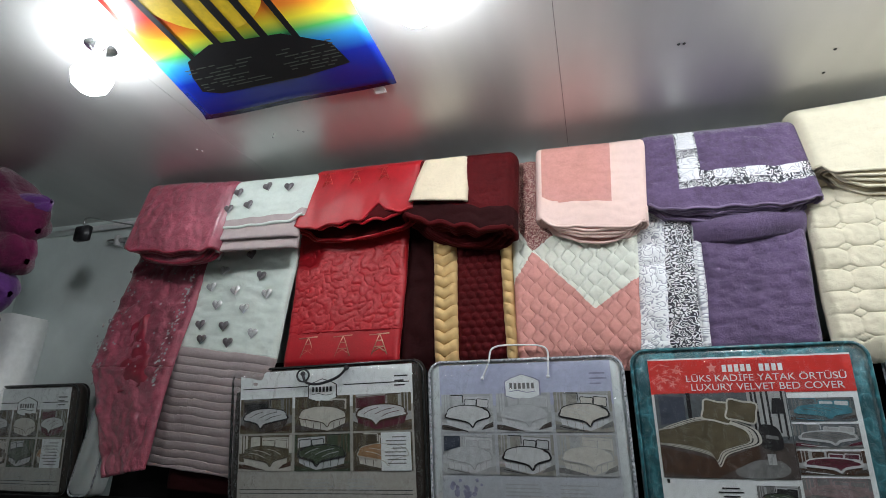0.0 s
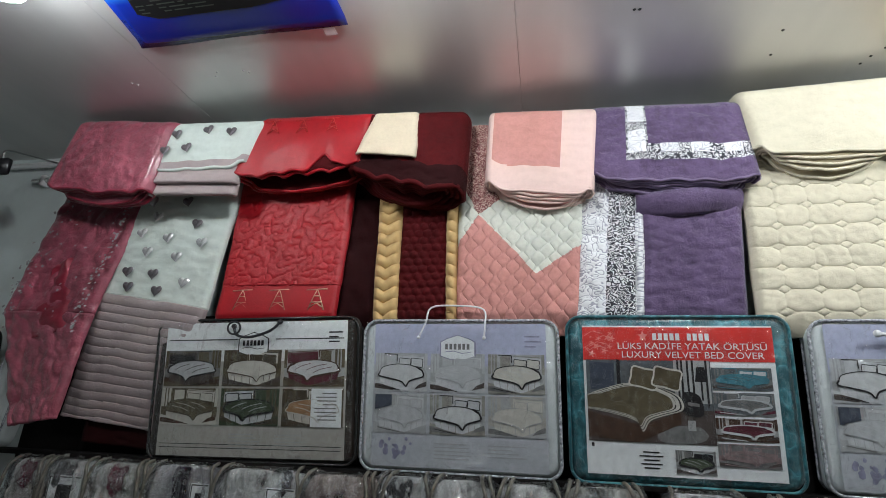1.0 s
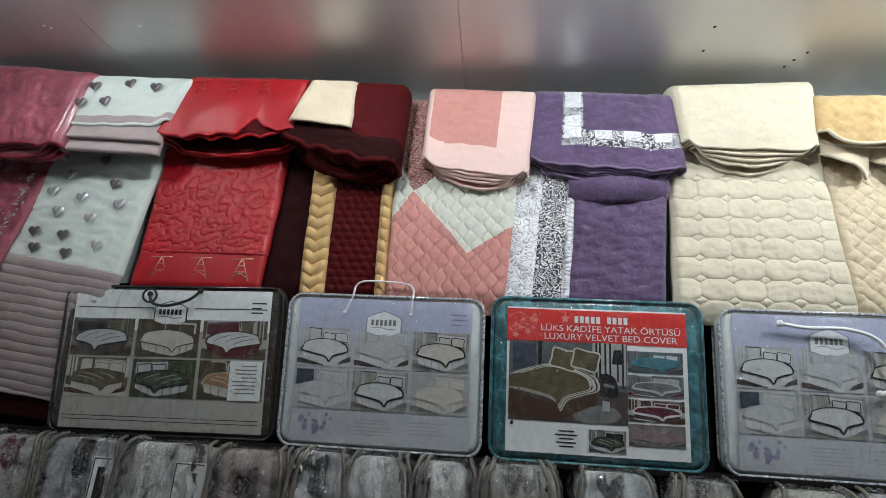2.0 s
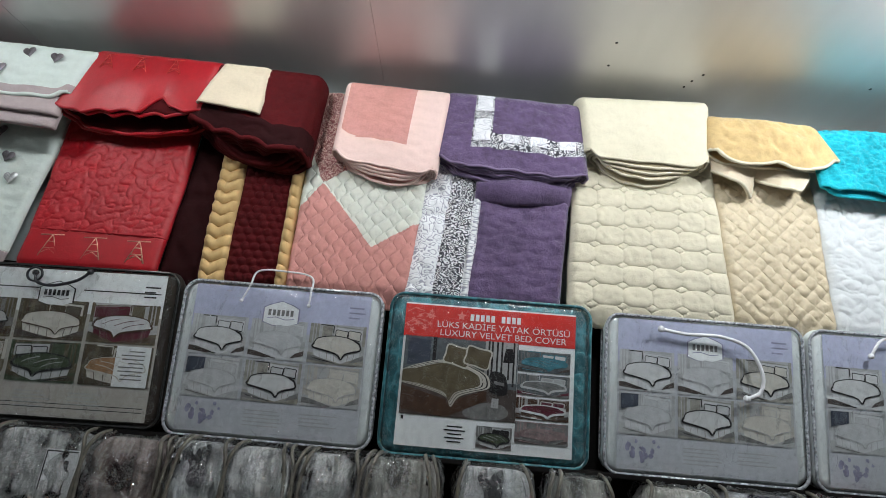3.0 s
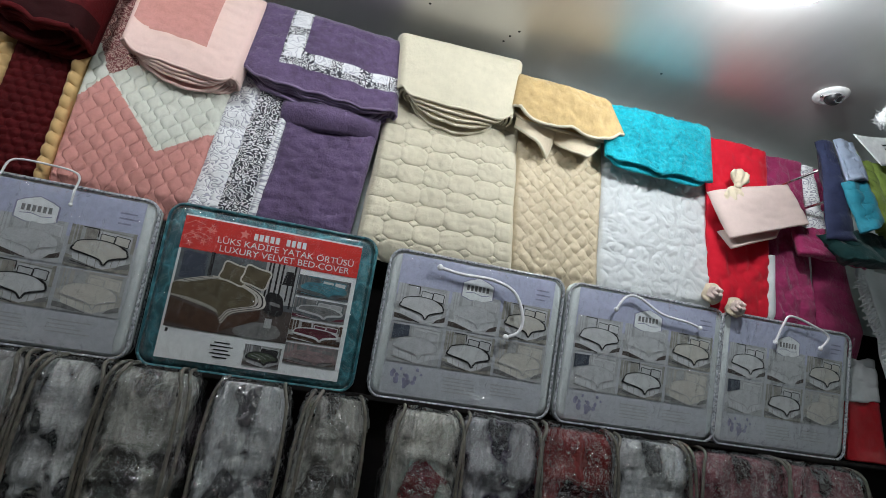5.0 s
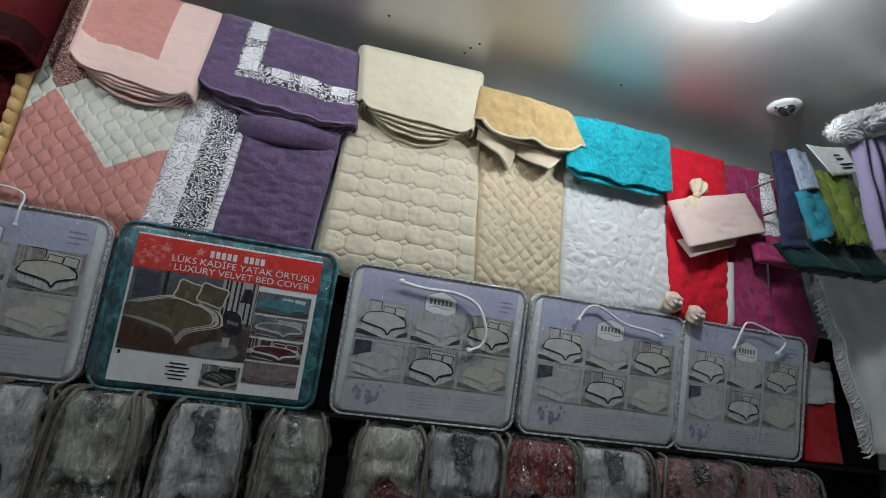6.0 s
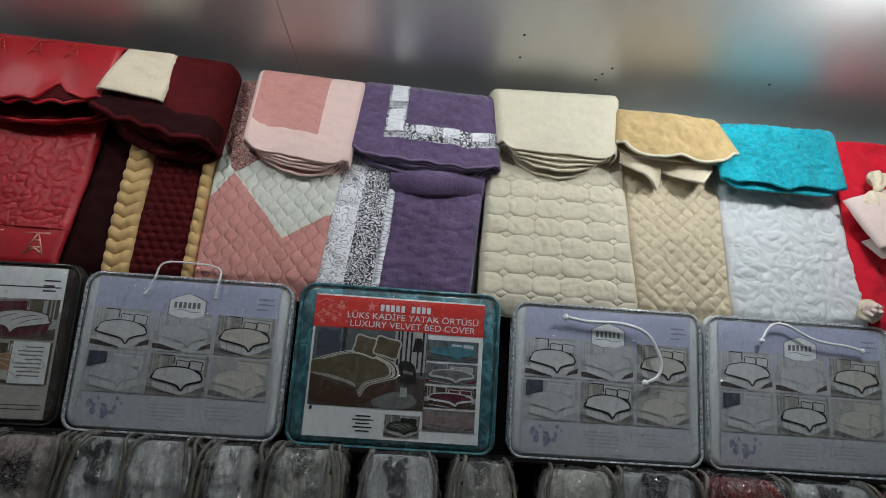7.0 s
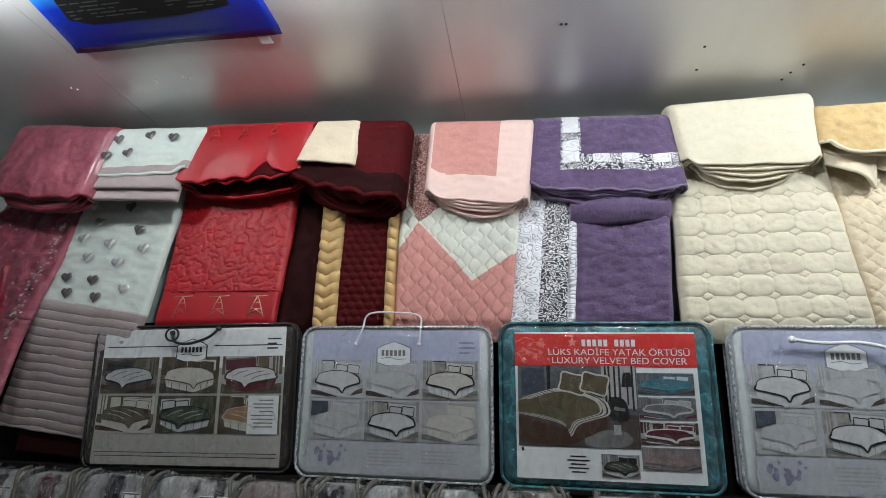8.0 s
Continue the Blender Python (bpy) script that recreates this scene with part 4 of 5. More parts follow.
fall = lambda u, v: (lerp(1.122, 1.385, u) + 0.012 * v * math.sin(7 * u) - e.location.x, 1.272 - 0.026 * math.sin(9.5 * u) * v - 1.36, lerp(2.365, lining_z(u), v) - e.location.z)
bm, _ = grid(fall, 60, 14)
solid(part("lining", bm, M["ivory"], e, "cream white lining curling out below"), 0.007)
part("lining_hem", tube(bmesh.new(), [fall(k / 60, 1.0) for k in range(61)], 0.005, 6), M["cream"], e)
flap("turquoise chenille bedspread with scalloped hem folded over the rail", ((1.405, 2.45), (1.735, 2.46), (1.422, 2.262), (1.748, 2.258)), 1.24, [M["turquoise"]], one, lambda s, t: 1.3 * q_crush(s, t) + 0.011 * abs(n3(s, t * 1.4, 3.3, 62)), 0.018, 2, M["turquoise"], 0.0, 0.016, 1)


# ---- bedspread bags on the upper shelf ----
def lofted(rings):
    """Skin of rounded-rectangle rings, each a list of points, capped at both ends."""
    bm = bmesh.new()
    R = [[bm.verts.new(p) for p in r] for r in rings]
    n = len(R[0])
    for A, B in zip(R, R[1:]):
        for k in range(n):
            bm.faces.new((A[k], A[(k + 1) % n], B[(k + 1) % n], B[k]))
    bm.faces.new(R[0]), bm.faces.new(R[-1])
    return bm


def bag_shell(e, w, h, gusset, welt, depth=0.05):
    ring = lambda d, y: [(x * (w - 2 * d) / w, y + 0.003 * n3(x, z, y, 14), d + z * (h - 2 * d) / h) for x, z in rrect(w, h, 0.035)]
    part("body", lofted([ring(0.02, depth), ring(0.004, depth - 0.01), ring(0.0, depth * 0.5), ring(0.003, 0.012), ring(0.016, 0.004)]), gusset, e)
    part("welt", tube(bmesh.new(), [(x, 0.003, z) for x, z in rrect(w - 0.004, h - 0.004, 0.036, 8)], 0.0042, 8, True), welt, e, "glossy welt round the front")
    part("back_welt", tube(bmesh.new(), [(x, depth - 0.008, z) for x, z in rrect(w - 0.004, h - 0.004, 0.036, 8)], 0.0035, 6, True), welt, e)

    def P(u, v):
        k = min(u, 1 - u, v, 1 - v)
        y = -0.005 - 0.012 * min(1, k / 0.05) ** 0.6 + 0.006 * n3(u * 3.0, v * 2.2, w + e.location.x, 1.7) + 0.002 * n3(u, v, e.location.x, 9)
        rim = math.exp(-k / 0.06)
        y -= 0.020 * rim * abs(n3(u * w, v * h, e.location.x, 34)) + 0.007 * rim * n3(u * w, v * h, e.location.x, 70) + 0.0014 * n3(u * w, v * h, e.location.x, 26)
        return ((u - 0.5) * (w - 0.02), y, 0.01 + v * (h - 0.02))
    film = part("window", facing(grid(P, 150, 110)[0]), M["vinyl"], e, "clear vinyl window with creases", sort=False)
    film.visible_shadow = False


def outline2(pts, n=6, closed=True):
    """Smooth closed curve through flat (a, b) points."""
    P, out, m = [Vector((*p, 0)) for p in pts], [], len(pts)
    for i in range(m if closed else m - 1):
        p0, p1, p2, p3 = ((P[(i + k) % m] for k in (-1, 0, 1, 2)) if closed else (P[max(i - 1, 0)], P[i], P[i + 1], P[min(i + 2, m - 1)]))
        for k in range(n):
            t = k / n
            q = 0.5 * ((2 * p1) + (p2 - p0) * t + (2 * p0 - 5 * p1 + 4 * p2 - p3) * t * t + (3 * p1 - p0 - 3 * p2 + p3) * t ** 3)
            out.append((q.x, q.y))
    return out if closed else out + [tuple(P[-1].xy)]


# the top of a made bed seen from its foot corner, with the hanging tip of the cover
COVER_BACK = [(0.10, 0.50), (0.16, 0.63), (0.42, 0.71), (0.70, 0.68), (0.90, 0.56)]
COVER_FRONT = [(0.90, 0.56), (0.93, 0.40), (0.78, 0.33), (0.66, 0.26), (0.60, 0.13), (0.52, 0.25), (0.30, 0.33), (0.08, 0.40), (0.10, 0.50)]


def bed_picture(card, name, x, z, w, h, slots, hem=0.02, dark=True, pillows=True, mirror=False):
    """One printed bedroom picture; slots: ground, wall block, bed, skirt, hem, floor, pillow."""
    bm = bmesh.new()
    S = lambda pts: [(x + (1 - a if mirror else a) * w, z + b * h) for a, b in pts]
    cover = outline2(COVER_BACK, 6, False)[:-1] + outline2(COVER_FRONT, 5, False)[:-1]
    poly(bm, S([(0, 0), (1, 0), (1, 1), (0, 1)]), -0.0012, 0)
    # curtain folds, window and headboard
    for a, b in ((0.0, 0.05), (0.07, 0.03), (0.12, 0.04), (0.95, 0.05)):
        poly(bm, S([(a, 0.50), (a + b, 0.50), (a + b, 1), (a, 1)]), -0.0016, 1)
    poly(bm, S([(0.22, 0.66), (0.40, 0.70), (0.40, 0.97), (0.22, 0.95)]), -0.0015, 1)
    poly(bm, S([(0.44, 0.70), (0.94, 0.62), (0.94, 0.90), (0.44, 0.94)]), -0.0018, 3)
    line(bm, S([(0.18, 0.98), (0.42, 0.97), (0.42, 0.78)]), 0.016 * w, -0.0020, 4)
    line(bm, S([(0.46, 0.96), (0.98, 0.92)]), 0.012 * w, -0.0020, 1)
    # floor, skirt with its folds, and the shadow below the bed
    poly(bm, S([(0.0, 0.0), (1.0, 0.0), (1.0, 0.22), (0.62, 0.10), (0.0, 0.28)]), -0.0017, 1)
    if dark:
        poly(bm, S([(0.0, 0.08), (0.34, 0.03), (0.42, 0.07), (0.12, 0.19), (0.0, 0.20)]), -0.0023, 5)
        poly(bm, S([(0.76, 0.06), (0.99, 0.14), (0.99, 0.27), (0.84, 0.18)]), -0.0023, 5)
    poly(bm, S([(0.08, 0.42), (0.55, 0.28), (0.93, 0.45), (0.91, 0.20), (0.60, 0.03), (0.12, 0.17)]), -0.0021, 3)
    for a, b, c, d in ((0.2, 0.33, 0.22, 0.15), (0.34, 0.28, 0.35, 0.11), (0.47, 0.24, 0.48, 0.07), (0.72, 0.27, 0.71, 0.09), (0.83, 0.34, 0.81, 0.15)):
        line(bm, S([(a, b), (c, d)]), 0.010 * w, -0.0024, 1)
    line(bm, S(outline2([(0.08, 0.14), (0.25, 0.09), (0.5, 0.03)], 4, False)), 0.014 * w, -0.0025, 4 if hem > 0.025 else 5)
    # pillows
    if pillows:
        for a in (0.46, 0.69):
            pl = S(outline2([(a, 0.66), (a + 0.10, 0.655), (a + 0.21, 0.63), (a + 0.215, 0.74), (a + 0.22, 0.84), (a + 0.11, 0.86), (a + 0.01, 0.87), (a + 0.005, 0.77)], 3))
            poly(bm, pl, -0.0026, 6)
            line(bm, pl + pl[:1], 0.45 * hem * w, -0.0029, 4)
    # the cover, its soft folds and its dark edge
    poly(bm, S(cover), -0.0031, 2)
    for pts in ([(0.28, 0.60), (0.45, 0.55), (0.62, 0.44)], [(0.20, 0.52), (0.38, 0.46), (0.5, 0.37)], [(0.55, 0.62), (0.7, 0.55), (0.80, 0.46)]):
        line(bm, S(outline2(pts, 4, False)), 0.009 * w, -0.0034, 3)
    rim = S(cover)
    line(bm, rim[len(rim) // 3:] + rim[:1], hem * w, -0.0037, 4)
    line(bm, rim[:len(rim) // 3 + 1], 0.5 * hem * w, -0.0037, 4)
    part(name, bm, [M[s] for s in slots], card, "", False)


def bars(bm, x, z, w, n, pitch, thick, y, mat, rnd, align=0.0):
    for k in range(n):
        a = rnd.uniform(0.6, 1.0) * w
        x0 = x + (w - a) * align
        poly(bm, [(x0, z - k * pitch), (x0 + a, z - k * pitch), (x0 + a, z - k * pitch + thick), (x0, z - k * pitch + thick)], y, mat)


def six_card(e, w, h, warm):
    cw, ch = w - 0.066, h - 0.026
    bm = bmesh.new()
    zt = 0.013 + ch
    # lilac heading above, pale foot below
    poly(bm, [(-cw / 2, 0.013), (cw / 2, 0.013), (cw / 2, zt), (-cw / 2, zt)], 0.0, 0)
    poly(bm, [(-cw / 2, zt - 0.30 * ch), (cw / 2, zt - 0.30 * ch), (cw / 2, zt), (-cw / 2, zt)], -0.0006, 1)
    poly(bm, [(-cw / 2, 0.02), (cw / 2, 0.02), (cw / 2, 0.02 + 0.19 * ch), (-cw / 2, 0.02 + 0.19 * ch)], -0.0006, 2)
    rnd = random.Random(11 if warm else 5)
    bars(bm, -0.06, 0.02 + 0.14 * ch, 0.10, 5, 0.009, 0.003, -0.001, 3, rnd)
    bars(bm, 0.08, 0.02 + 0.14 * ch, 0.10, 4, 0.009, 0.003, -0.001, 3, rnd)
    bars(bm, cw / 2 - 0.055, zt - 0.035, 0.045, 3, 0.013, 0.004, -0.001, 4 if not warm else 5, rnd)
    if warm:
        line(bm, [(-cw / 2 + 0.01, zt - 0.05), (-0.05, zt - 0.05)], 0.003, -0.001, 5)
        line(bm, [(0.07, zt - 0.05), (cw / 2 - 0.01, zt - 0.05)], 0.003, -0.001, 5)
        line(bm, [(-cw / 2 + 0.01, 0.036), (cw / 2 - 0.01, 0.036)], 0.002, -0.001, 5)
        line(bm, [(-cw / 2 + 0.01, 0.046), (cw / 2 - 0.01, 0.046)], 0.002, -0.001, 5)
    else:
        for k in range(26):
            a, b, r = rnd.gauss(-cw / 2 + 0.06, 0.026), rnd.gauss(0.06, 0.017), rnd.uniform(0.003, 0.011)
            if a > -cw / 2 + 0.01 and b > 0.03:
                poly(bm, [(a + r * math.cos(q * math.tau / 7) * rnd.uniform(0.6, 1.1), b + r * math.sin(q * math.tau / 7) * rnd.uniform(0.6, 1.1)) for q in range(7)], -0.0011 - k * 0.00003, 4)
    card = part("card_insert", bm, [M["card_warm" if warm else "card"], M["paper" if warm else "lilac"], M["card_warm"] if warm else M["card"], M["grey_a"], M["violet_ink"], M["ink"]], e, "printed card insert", False)
    # blank crest where the maker's mark stands
    bm = bmesh.new()
    crest = [(-0.045, 0.0), (-0.02, -0.008), (0.02, -0.008), (0.045, 0.0), (0.045, 0.036), (0.03, 0.044), (0.0, 0.054), (-0.03, 0.044), (-0.045, 0.036)]
    cz = zt - 0.085
    poly(bm, [(a * 1.08, b * 1.06 + cz - 0.001) for a, b in crest], -0.0016, 1)
    poly(bm, [(a, b + cz) for a, b in crest], -0.0021, 0)
    for q in range(6):
        poly(bm, [(-0.034 + q * 0.0117, cz + 0.017), (-0.0265 + q * 0.0117, cz + 0.017), (-0.0265 + q * 0.0117, cz + 0.032), (-0.034 + q * 0.0117, cz + 0.032)], -0.0025, 2)
    line(bm, [(-0.035, cz + 0.010), (-0.012, cz + 0.013), (0.012, cz + 0.007), (0.035, cz + 0.010)], 0.0018, -0.0025, 1)
    part("crest", bm, [M["paper"], M["violet_ink" if not warm else "ink"], M["ink" if warm else "grey_b"]], card, "pale crest with a dark bar", False)
    if not warm:
        bm = bmesh.new()
        x, z = -cw / 2 + 0.004, zt - 0.215 * ch - 2 * 0.272 * ch - 0.006
        poly(bm, [(x + 0.004, z + 0.16 * ch), (x + 0.05, z + 0.19 * ch), (x + 0.05, z + 0.265 * ch), (x + 0.004, z + 0.265 * ch)], -0.0042, 0)
        part("curtain_print", bm, M["slate"], card, "dark printed curtain", False)
    pw, ph = cw / 3 - 0.006, 0.272 * ch
    cool = [("grey_a", "bed_mid", "bed_pale", "skirt", "ink", "floor_dark", "bed_pale"), ("grey_a", "bed_mid", "bed_mid", "skirt", "grey_a", "floor_dark", "bed_mid"), ("grey_a", "olive_grey", "bed_beige", "skirt", "ink", "grey_b", "bed_beige"),
            ("bed_mid", "grey_a", "bed_mid", "skirt", "grey_a", "grey_b", "bed_mid"), ("grey_a", "olive_grey", "bed_pale", "skirt", "ink", "grey_b", "bed_mid"), ("card_warm", "grey_a", "bed_beige", "bed_beige", "grey_a", "grey_b", "bed_beige")]
    brown = [("grey_b", "olive", "bed_mid", "floor_dark", "ink", "brown", "ink"), ("olive", "olive_dark", "bed_beige", "bed_beige", "brown", "floor_dark", "olive_dark"), ("grey_a", "olive", "bed_pale", "wine", "brown", "olive_dark", "wine"),
             ("olive", "bed_beige", "olive", "bed_beige", "olive_dark", "brown", "bed_beige"), ("olive", "green_ink", "green_ink", "bed_mid", "ink", "olive_dark", "bed_mid"), ("olive", "olive_dark", "orange", "bed_beige", "bed_beige", "olive_dark", "olive_dark")]
    for k in range(6):
        x, z = -cw / 2 + 0.004 + (k % 3) * cw / 3, zt - 0.215 * ch - ph - (k // 3) * (ph + 0.006)
        bed_picture(card, "picture", x, z, pw * 0.98, ph, (brown if warm else cool)[k], (0.027, 0.014, 0.030, 0.018, 0.034, 0.016)[k], k != 3 or warm, True, warm and k % 2 == 0)
    if warm:
        bm = bmesh.new()
        x, z = cw / 2 - 0.10, zt - 0.215 * ch - 2 * ph - 0.006
        poly(bm, [(x, z), (x + 0.09, z), (x + 0.09, z + ph), (x, z + ph)], -0.0034, 0)
        bars(bm, x + 0.01, z + ph - 0.014, 0.065, 8, 0.010, 0.003, -0.0038, 1, rnd, 1.0)
        part("text_panel", bm, [M["paper"], M["grey_b"]], card, "pale panel of small print", False)
    return card


def velvet_card(e, w, h):
    cw, ch = w - 0.082, h - 0.045
    zt, x0 = 0.018 + ch, -(w - 0.082) / 2
    bm = bmesh.new()
    poly(bm, [(x0, 0.022), (-x0, 0.022), (-x0, zt), (x0, zt)], 0.0, 0)
    rnd = random.Random(8)
    bars(bm, -0.10, 0.075, 0.055, 5, 0.009, 0.003, -0.001, 1, rnd, 0.5)
    bars(bm, -0.02, 0.072, 0.06, 4, 0.009, 0.003, -0.001, 2, rnd, 0.5)
    bars(bm, x0 + 0.012, 0.085, 0.008, 1, 0.01, 0.009, -0.001, 1, rnd)
    card = part("card_insert", bm, [M["paper"], M["ink"], M["grey_a"]], e, "white printed card insert", False)
    # red heading with blossoms and lines of text
    bm = bmesh.new()
    zb = zt - 0.24 * ch
    poly(bm, [(x0, zb), (-x0, zb), (-x0, zt - 0.004), (x0, zt - 0.004)], -0.0012, 0)
    for k in range(16):
        a, b, r = x0 + rnd.uniform(0.008, 0.10), rnd.uniform(zb + 0.012, zt - 0.014), rnd.uniform(0.003, 0.010)
        poly(bm, [(a + r * (0.6 + 0.4 * math.cos(5 * q * math.tau / 20)) * math.cos(q * math.tau / 20), b + r * (0.6 + 0.4 * math.cos(5 * q * math.tau / 20)) * math.sin(q * math.tau / 20)) for q in range(20)], -0.0017 - 0.00003 * k, 1)
    for k in range(5):
        a, b = x0 + rnd.uniform(0.0, 0.06), rnd.uniform(zb + 0.01, zt - 0.02)
        line(bm, [(a, b), (a + 0.02, b + 0.012), (a + 0.045, b + 0.006)], 0.0016, -0.0016, 1)
    star = [(-0.075 + (0.013 if q % 2 == 0 else 0.006) * math.sin(q * math.pi / 5), zt - 0.026 + (0.013 if q % 2 == 0 else 0.006) * math.cos(q * math.pi / 5)) for q in range(10)]
    poly(bm, star, -0.0022, 1)
    for q in range(10):
        if q != 5:
            a = -0.052 + q * 0.0135
            poly(bm, [(a, zt - 0.036), (a + 0.0095, zt - 0.036), (a + 0.0095, zt - 0.019), (a, zt - 0.019)], -0.0022, 2)
    part("heading", bm, [M["banner"], M["blossom"], M["paper"]], card, "red heading with pale blossoms", False)
    for txt, z, size in (("L\u00dcKS KAD\u0130FE YATAK \u00d6RT\u00dcS\u00dc", zt - 0.058, 0.0225), ("LUXURY VELVET BED COVER", zt - 0.079, 0.0225)):
        cu = bpy.data.curves.new("text", "FONT")
        cu.body, cu.size, cu.align_x, cu.extrude = txt, size, "CENTER", 0.0003
        tmp = bpy.data.objects.new("tmp", cu)
        scene.collection.objects.link(tmp)
        bpy.context.view_layer.update()
        me = bpy.data.meshes.new_from_object(tmp.evaluated_get(bpy.context.evaluated_depsgraph_get()))
        bpy.data.objects.remove(tmp)
        me.materials.clear()
        me.materials.append(M["paper"])
        ob = new("lettering", me)
        ob.parent, ob.location, ob.rotation_euler, ob.scale = card, (0.035, -0.0026, z), (radians(90), 0, 0), (1.12, 1, 1)
    # large bedroom picture
    bm = bmesh.new()
    X, Z, W, H = x0 + 0.006, 0.022 + 0.21 * ch, 0.66 * cw, 0.545 * ch
    S = lambda pts: [(X + a * W, Z + b * H) for a, b in pts]
    poly(bm, S([(0, 0), (1, 0), (1, 1), (0, 1)]), -0.0012, 0)
    poly(bm, S([(0, 0.0), (1, 0.0), (1, 0.40), (0, 0.44)]), -0.0015, 1)
    # panelled wall, tall window with dark bars, side table and lamp
    poly(bm, S([(0.03, 0.62), (0.23, 0.66), (0.23, 0.95), (0.03, 0.97)]), -0.0016, 2)
    poly(bm, S([(0.25, 0.62), (0.28, 0.62), (0.28, 1.0), (0.25, 1.0)]), -0.0017, 8)
    poly(bm, S([(0.71, 0.48), (0.99, 0.48), (0.99, 1), (0.71, 1)]), -0.0016, 9)
    for a in (0.735, 0.765, 0.81, 0.85, 0.955):
        poly(bm, S([(a, 0.44), (a + 0.016, 0.44), (a + 0.016, 1), (a, 1)]), -0.0019, 8)
    poly(bm, S([(0.87, 0.74), (0.97, 0.74), (0.95, 0.92), (0.89, 0.92)]), -0.0021, 8)
    line(bm, S([(0.92, 0.74), (0.92, 0.52)]), 0.014 * W, -0.0021, 8)
    poly(bm, S(outline2([(0.76, 0.38), (0.76, 0.58), (0.82, 0.62), (0.90, 0.56), (0.92, 0.36), (0.84, 0.32)], 4)), -0.0022, 8)
    poly(bm, S([(0.80, 0.46), (0.89, 0.44), (0.89, 0.48), (0.80, 0.50)]), -0.0024, 7)
    # pale rug and low stool
    poly(bm, S(outline2([(0.55, 0.05), (0.58, 0.14), (0.72, 0.21), (0.88, 0.20), (0.94, 0.10), (0.86, 0.02), (0.66, 0.0)], 4)), -0.0020, 7)
    poly(bm, S([(0.79, 0.16), (0.85, 0.16), (0.85, 0.28), (0.79, 0.28)]), -0.0023, 9)
    # bed skirt, cover with its double pale border and long tip
    poly(bm, S([(0.0, 0.36), (0.44, 0.20), (0.74, 0.38), (0.74, 0.24), (0.54, 0.10), (0.40, 0.0), (0.0, 0.06)]), -0.0024, 3)
    back = outline2([(0.0, 0.56), (0.12, 0.63), (0.32, 0.71), (0.52, 0.70), (0.70, 0.60)], 5, False)
    edge = outline2([(0.70, 0.60), (0.755, 0.53), (0.76, 0.40), (0.62, 0.33), (0.50, 0.26), (0.44, 0.13), (0.39, 0.25), (0.22, 0.33), (0.0, 0.39)], 5, False)
    poly(bm, S(back[:-1] + edge), -0.0028, 5)
    shrink = lambda pts, k: [(0.33 + (a - 0.33) * k if a > 0.05 else a, 0.50 + (b - 0.50) * k) for a, b in pts]
    for k, (amount, slot) in enumerate(((0.955, 8), (0.925, 5), (0.86, 8), (0.835, 5), (0.80, 4))):
        poly(bm, S(shrink(back[:-1] + edge, amount)), -0.0031 - 0.0003 * k, slot)
    line(bm, S(outline2([(0.30, 0.70), (0.50, 0.66), (0.66, 0.56), (0.70, 0.46)], 5, False)), 0.016 * W, -0.0047, 5)
    for a in (0.35, 0.53):
        pl = S(outline2([(a, 0.70), (a + 0.09, 0.67), (a + 0.20, 0.63), (a + 0.225, 0.75), (a + 0.235, 0.86), (a + 0.13, 0.89), (a + 0.035, 0.92), (a + 0.015, 0.80)], 3))
        poly(bm, pl, -0.0050 - 0.0006 * (a > 0.4), 6)
        line(bm, pl + pl[:1], 0.014 * W, -0.0053 - 0.0006 * (a > 0.4), 5)
    part("picture", bm, [M[s] for s in ("sky", "floor_dark", "slate", "brown", "olive", "bed_beige", "olive", "grey_b", "ink", "grey_a")], card, "large bedroom picture", False)
    sw, sh = 0.30 * cw, 0.145 * ch
    for k, slots in enumerate((("grey_b", "sky", "teal", "sky", "teal", "floor_dark", "bed_pale"), ("sky", "grey_b", "grey_b", "sky", "bed_mid", "wine", "grey_a"), ("grey_a", "brown", "wine", "brown", "bed_pale", "floor_dark", "wine"), ("rust", "grey_b", "rust", "grey_b", "rust", "floor_dark", "grey_b"))):
        bed_picture(card, "small_picture", x0 + 0.675 * cw, zb - 0.008 - (k + 1) * (sh + 0.006), sw, sh, slots, 0.04)
    bed_picture(card, "small_picture", x0 + 0.46 * cw, 0.03, 0.20 * cw, 0.15 * ch, ("grey_a", "grey_b", "green_ink", "bed_mid", "ink", "floor_dark", "ink"), 0.06)
    return card


LEAN_FORWARD = 7.0


def bag(x, w, h, kind, label, z=SHELF, y=1.345, roll=0.0):
    e = thing("bedspread_bag", (x, y, z), label, "storage bag", "bedspread bags on the shelf")
    gusset, welt = {"six": ("gusset_white", "vinyl_edge"), "brown": ("gusset_brown", "vinyl_black"), "velvet": ("vinyl_teal", "vinyl_teal")}[kind]
    bag_shell(e, w, h, M[gusset], M[welt])
    velvet_card(e, w, h) if kind == "velvet" else six_card(e, w, h, kind == "brown")
    e.rotation_euler = (radians(LEAN_FORWARD), radians(roll), 0)
    return e


def cord(e, pts, mat, r=0.0032, knots=True):
    part("handle", tube(bmesh.new(), spline(pts, 10), r, 8), mat, e, "cord handle")
    if knots:
        for p in (pts[0], pts[-1]):
            bm = bmesh.new()
            bmesh.ops.create_icosphere(bm, subdivisions=2, radius=r * 2)
            part("knot", bm, mat, e).location = p


six = "lilac bedspread bag with six bedroom pictures"
b0 = bag(-1.80, 0.46, 0.37, "brown", "dark brown bedspread bag with bedroom pictures beside a white pack")
b1 = bag(-0.610, 0.64, 0.40, "brown", "dark brown bedspread bag with bedroom pictures and black cord", roll=-1.2)
b2 = bag(-0.016, 0.53, 0.395, "six", six + " and arched handle")
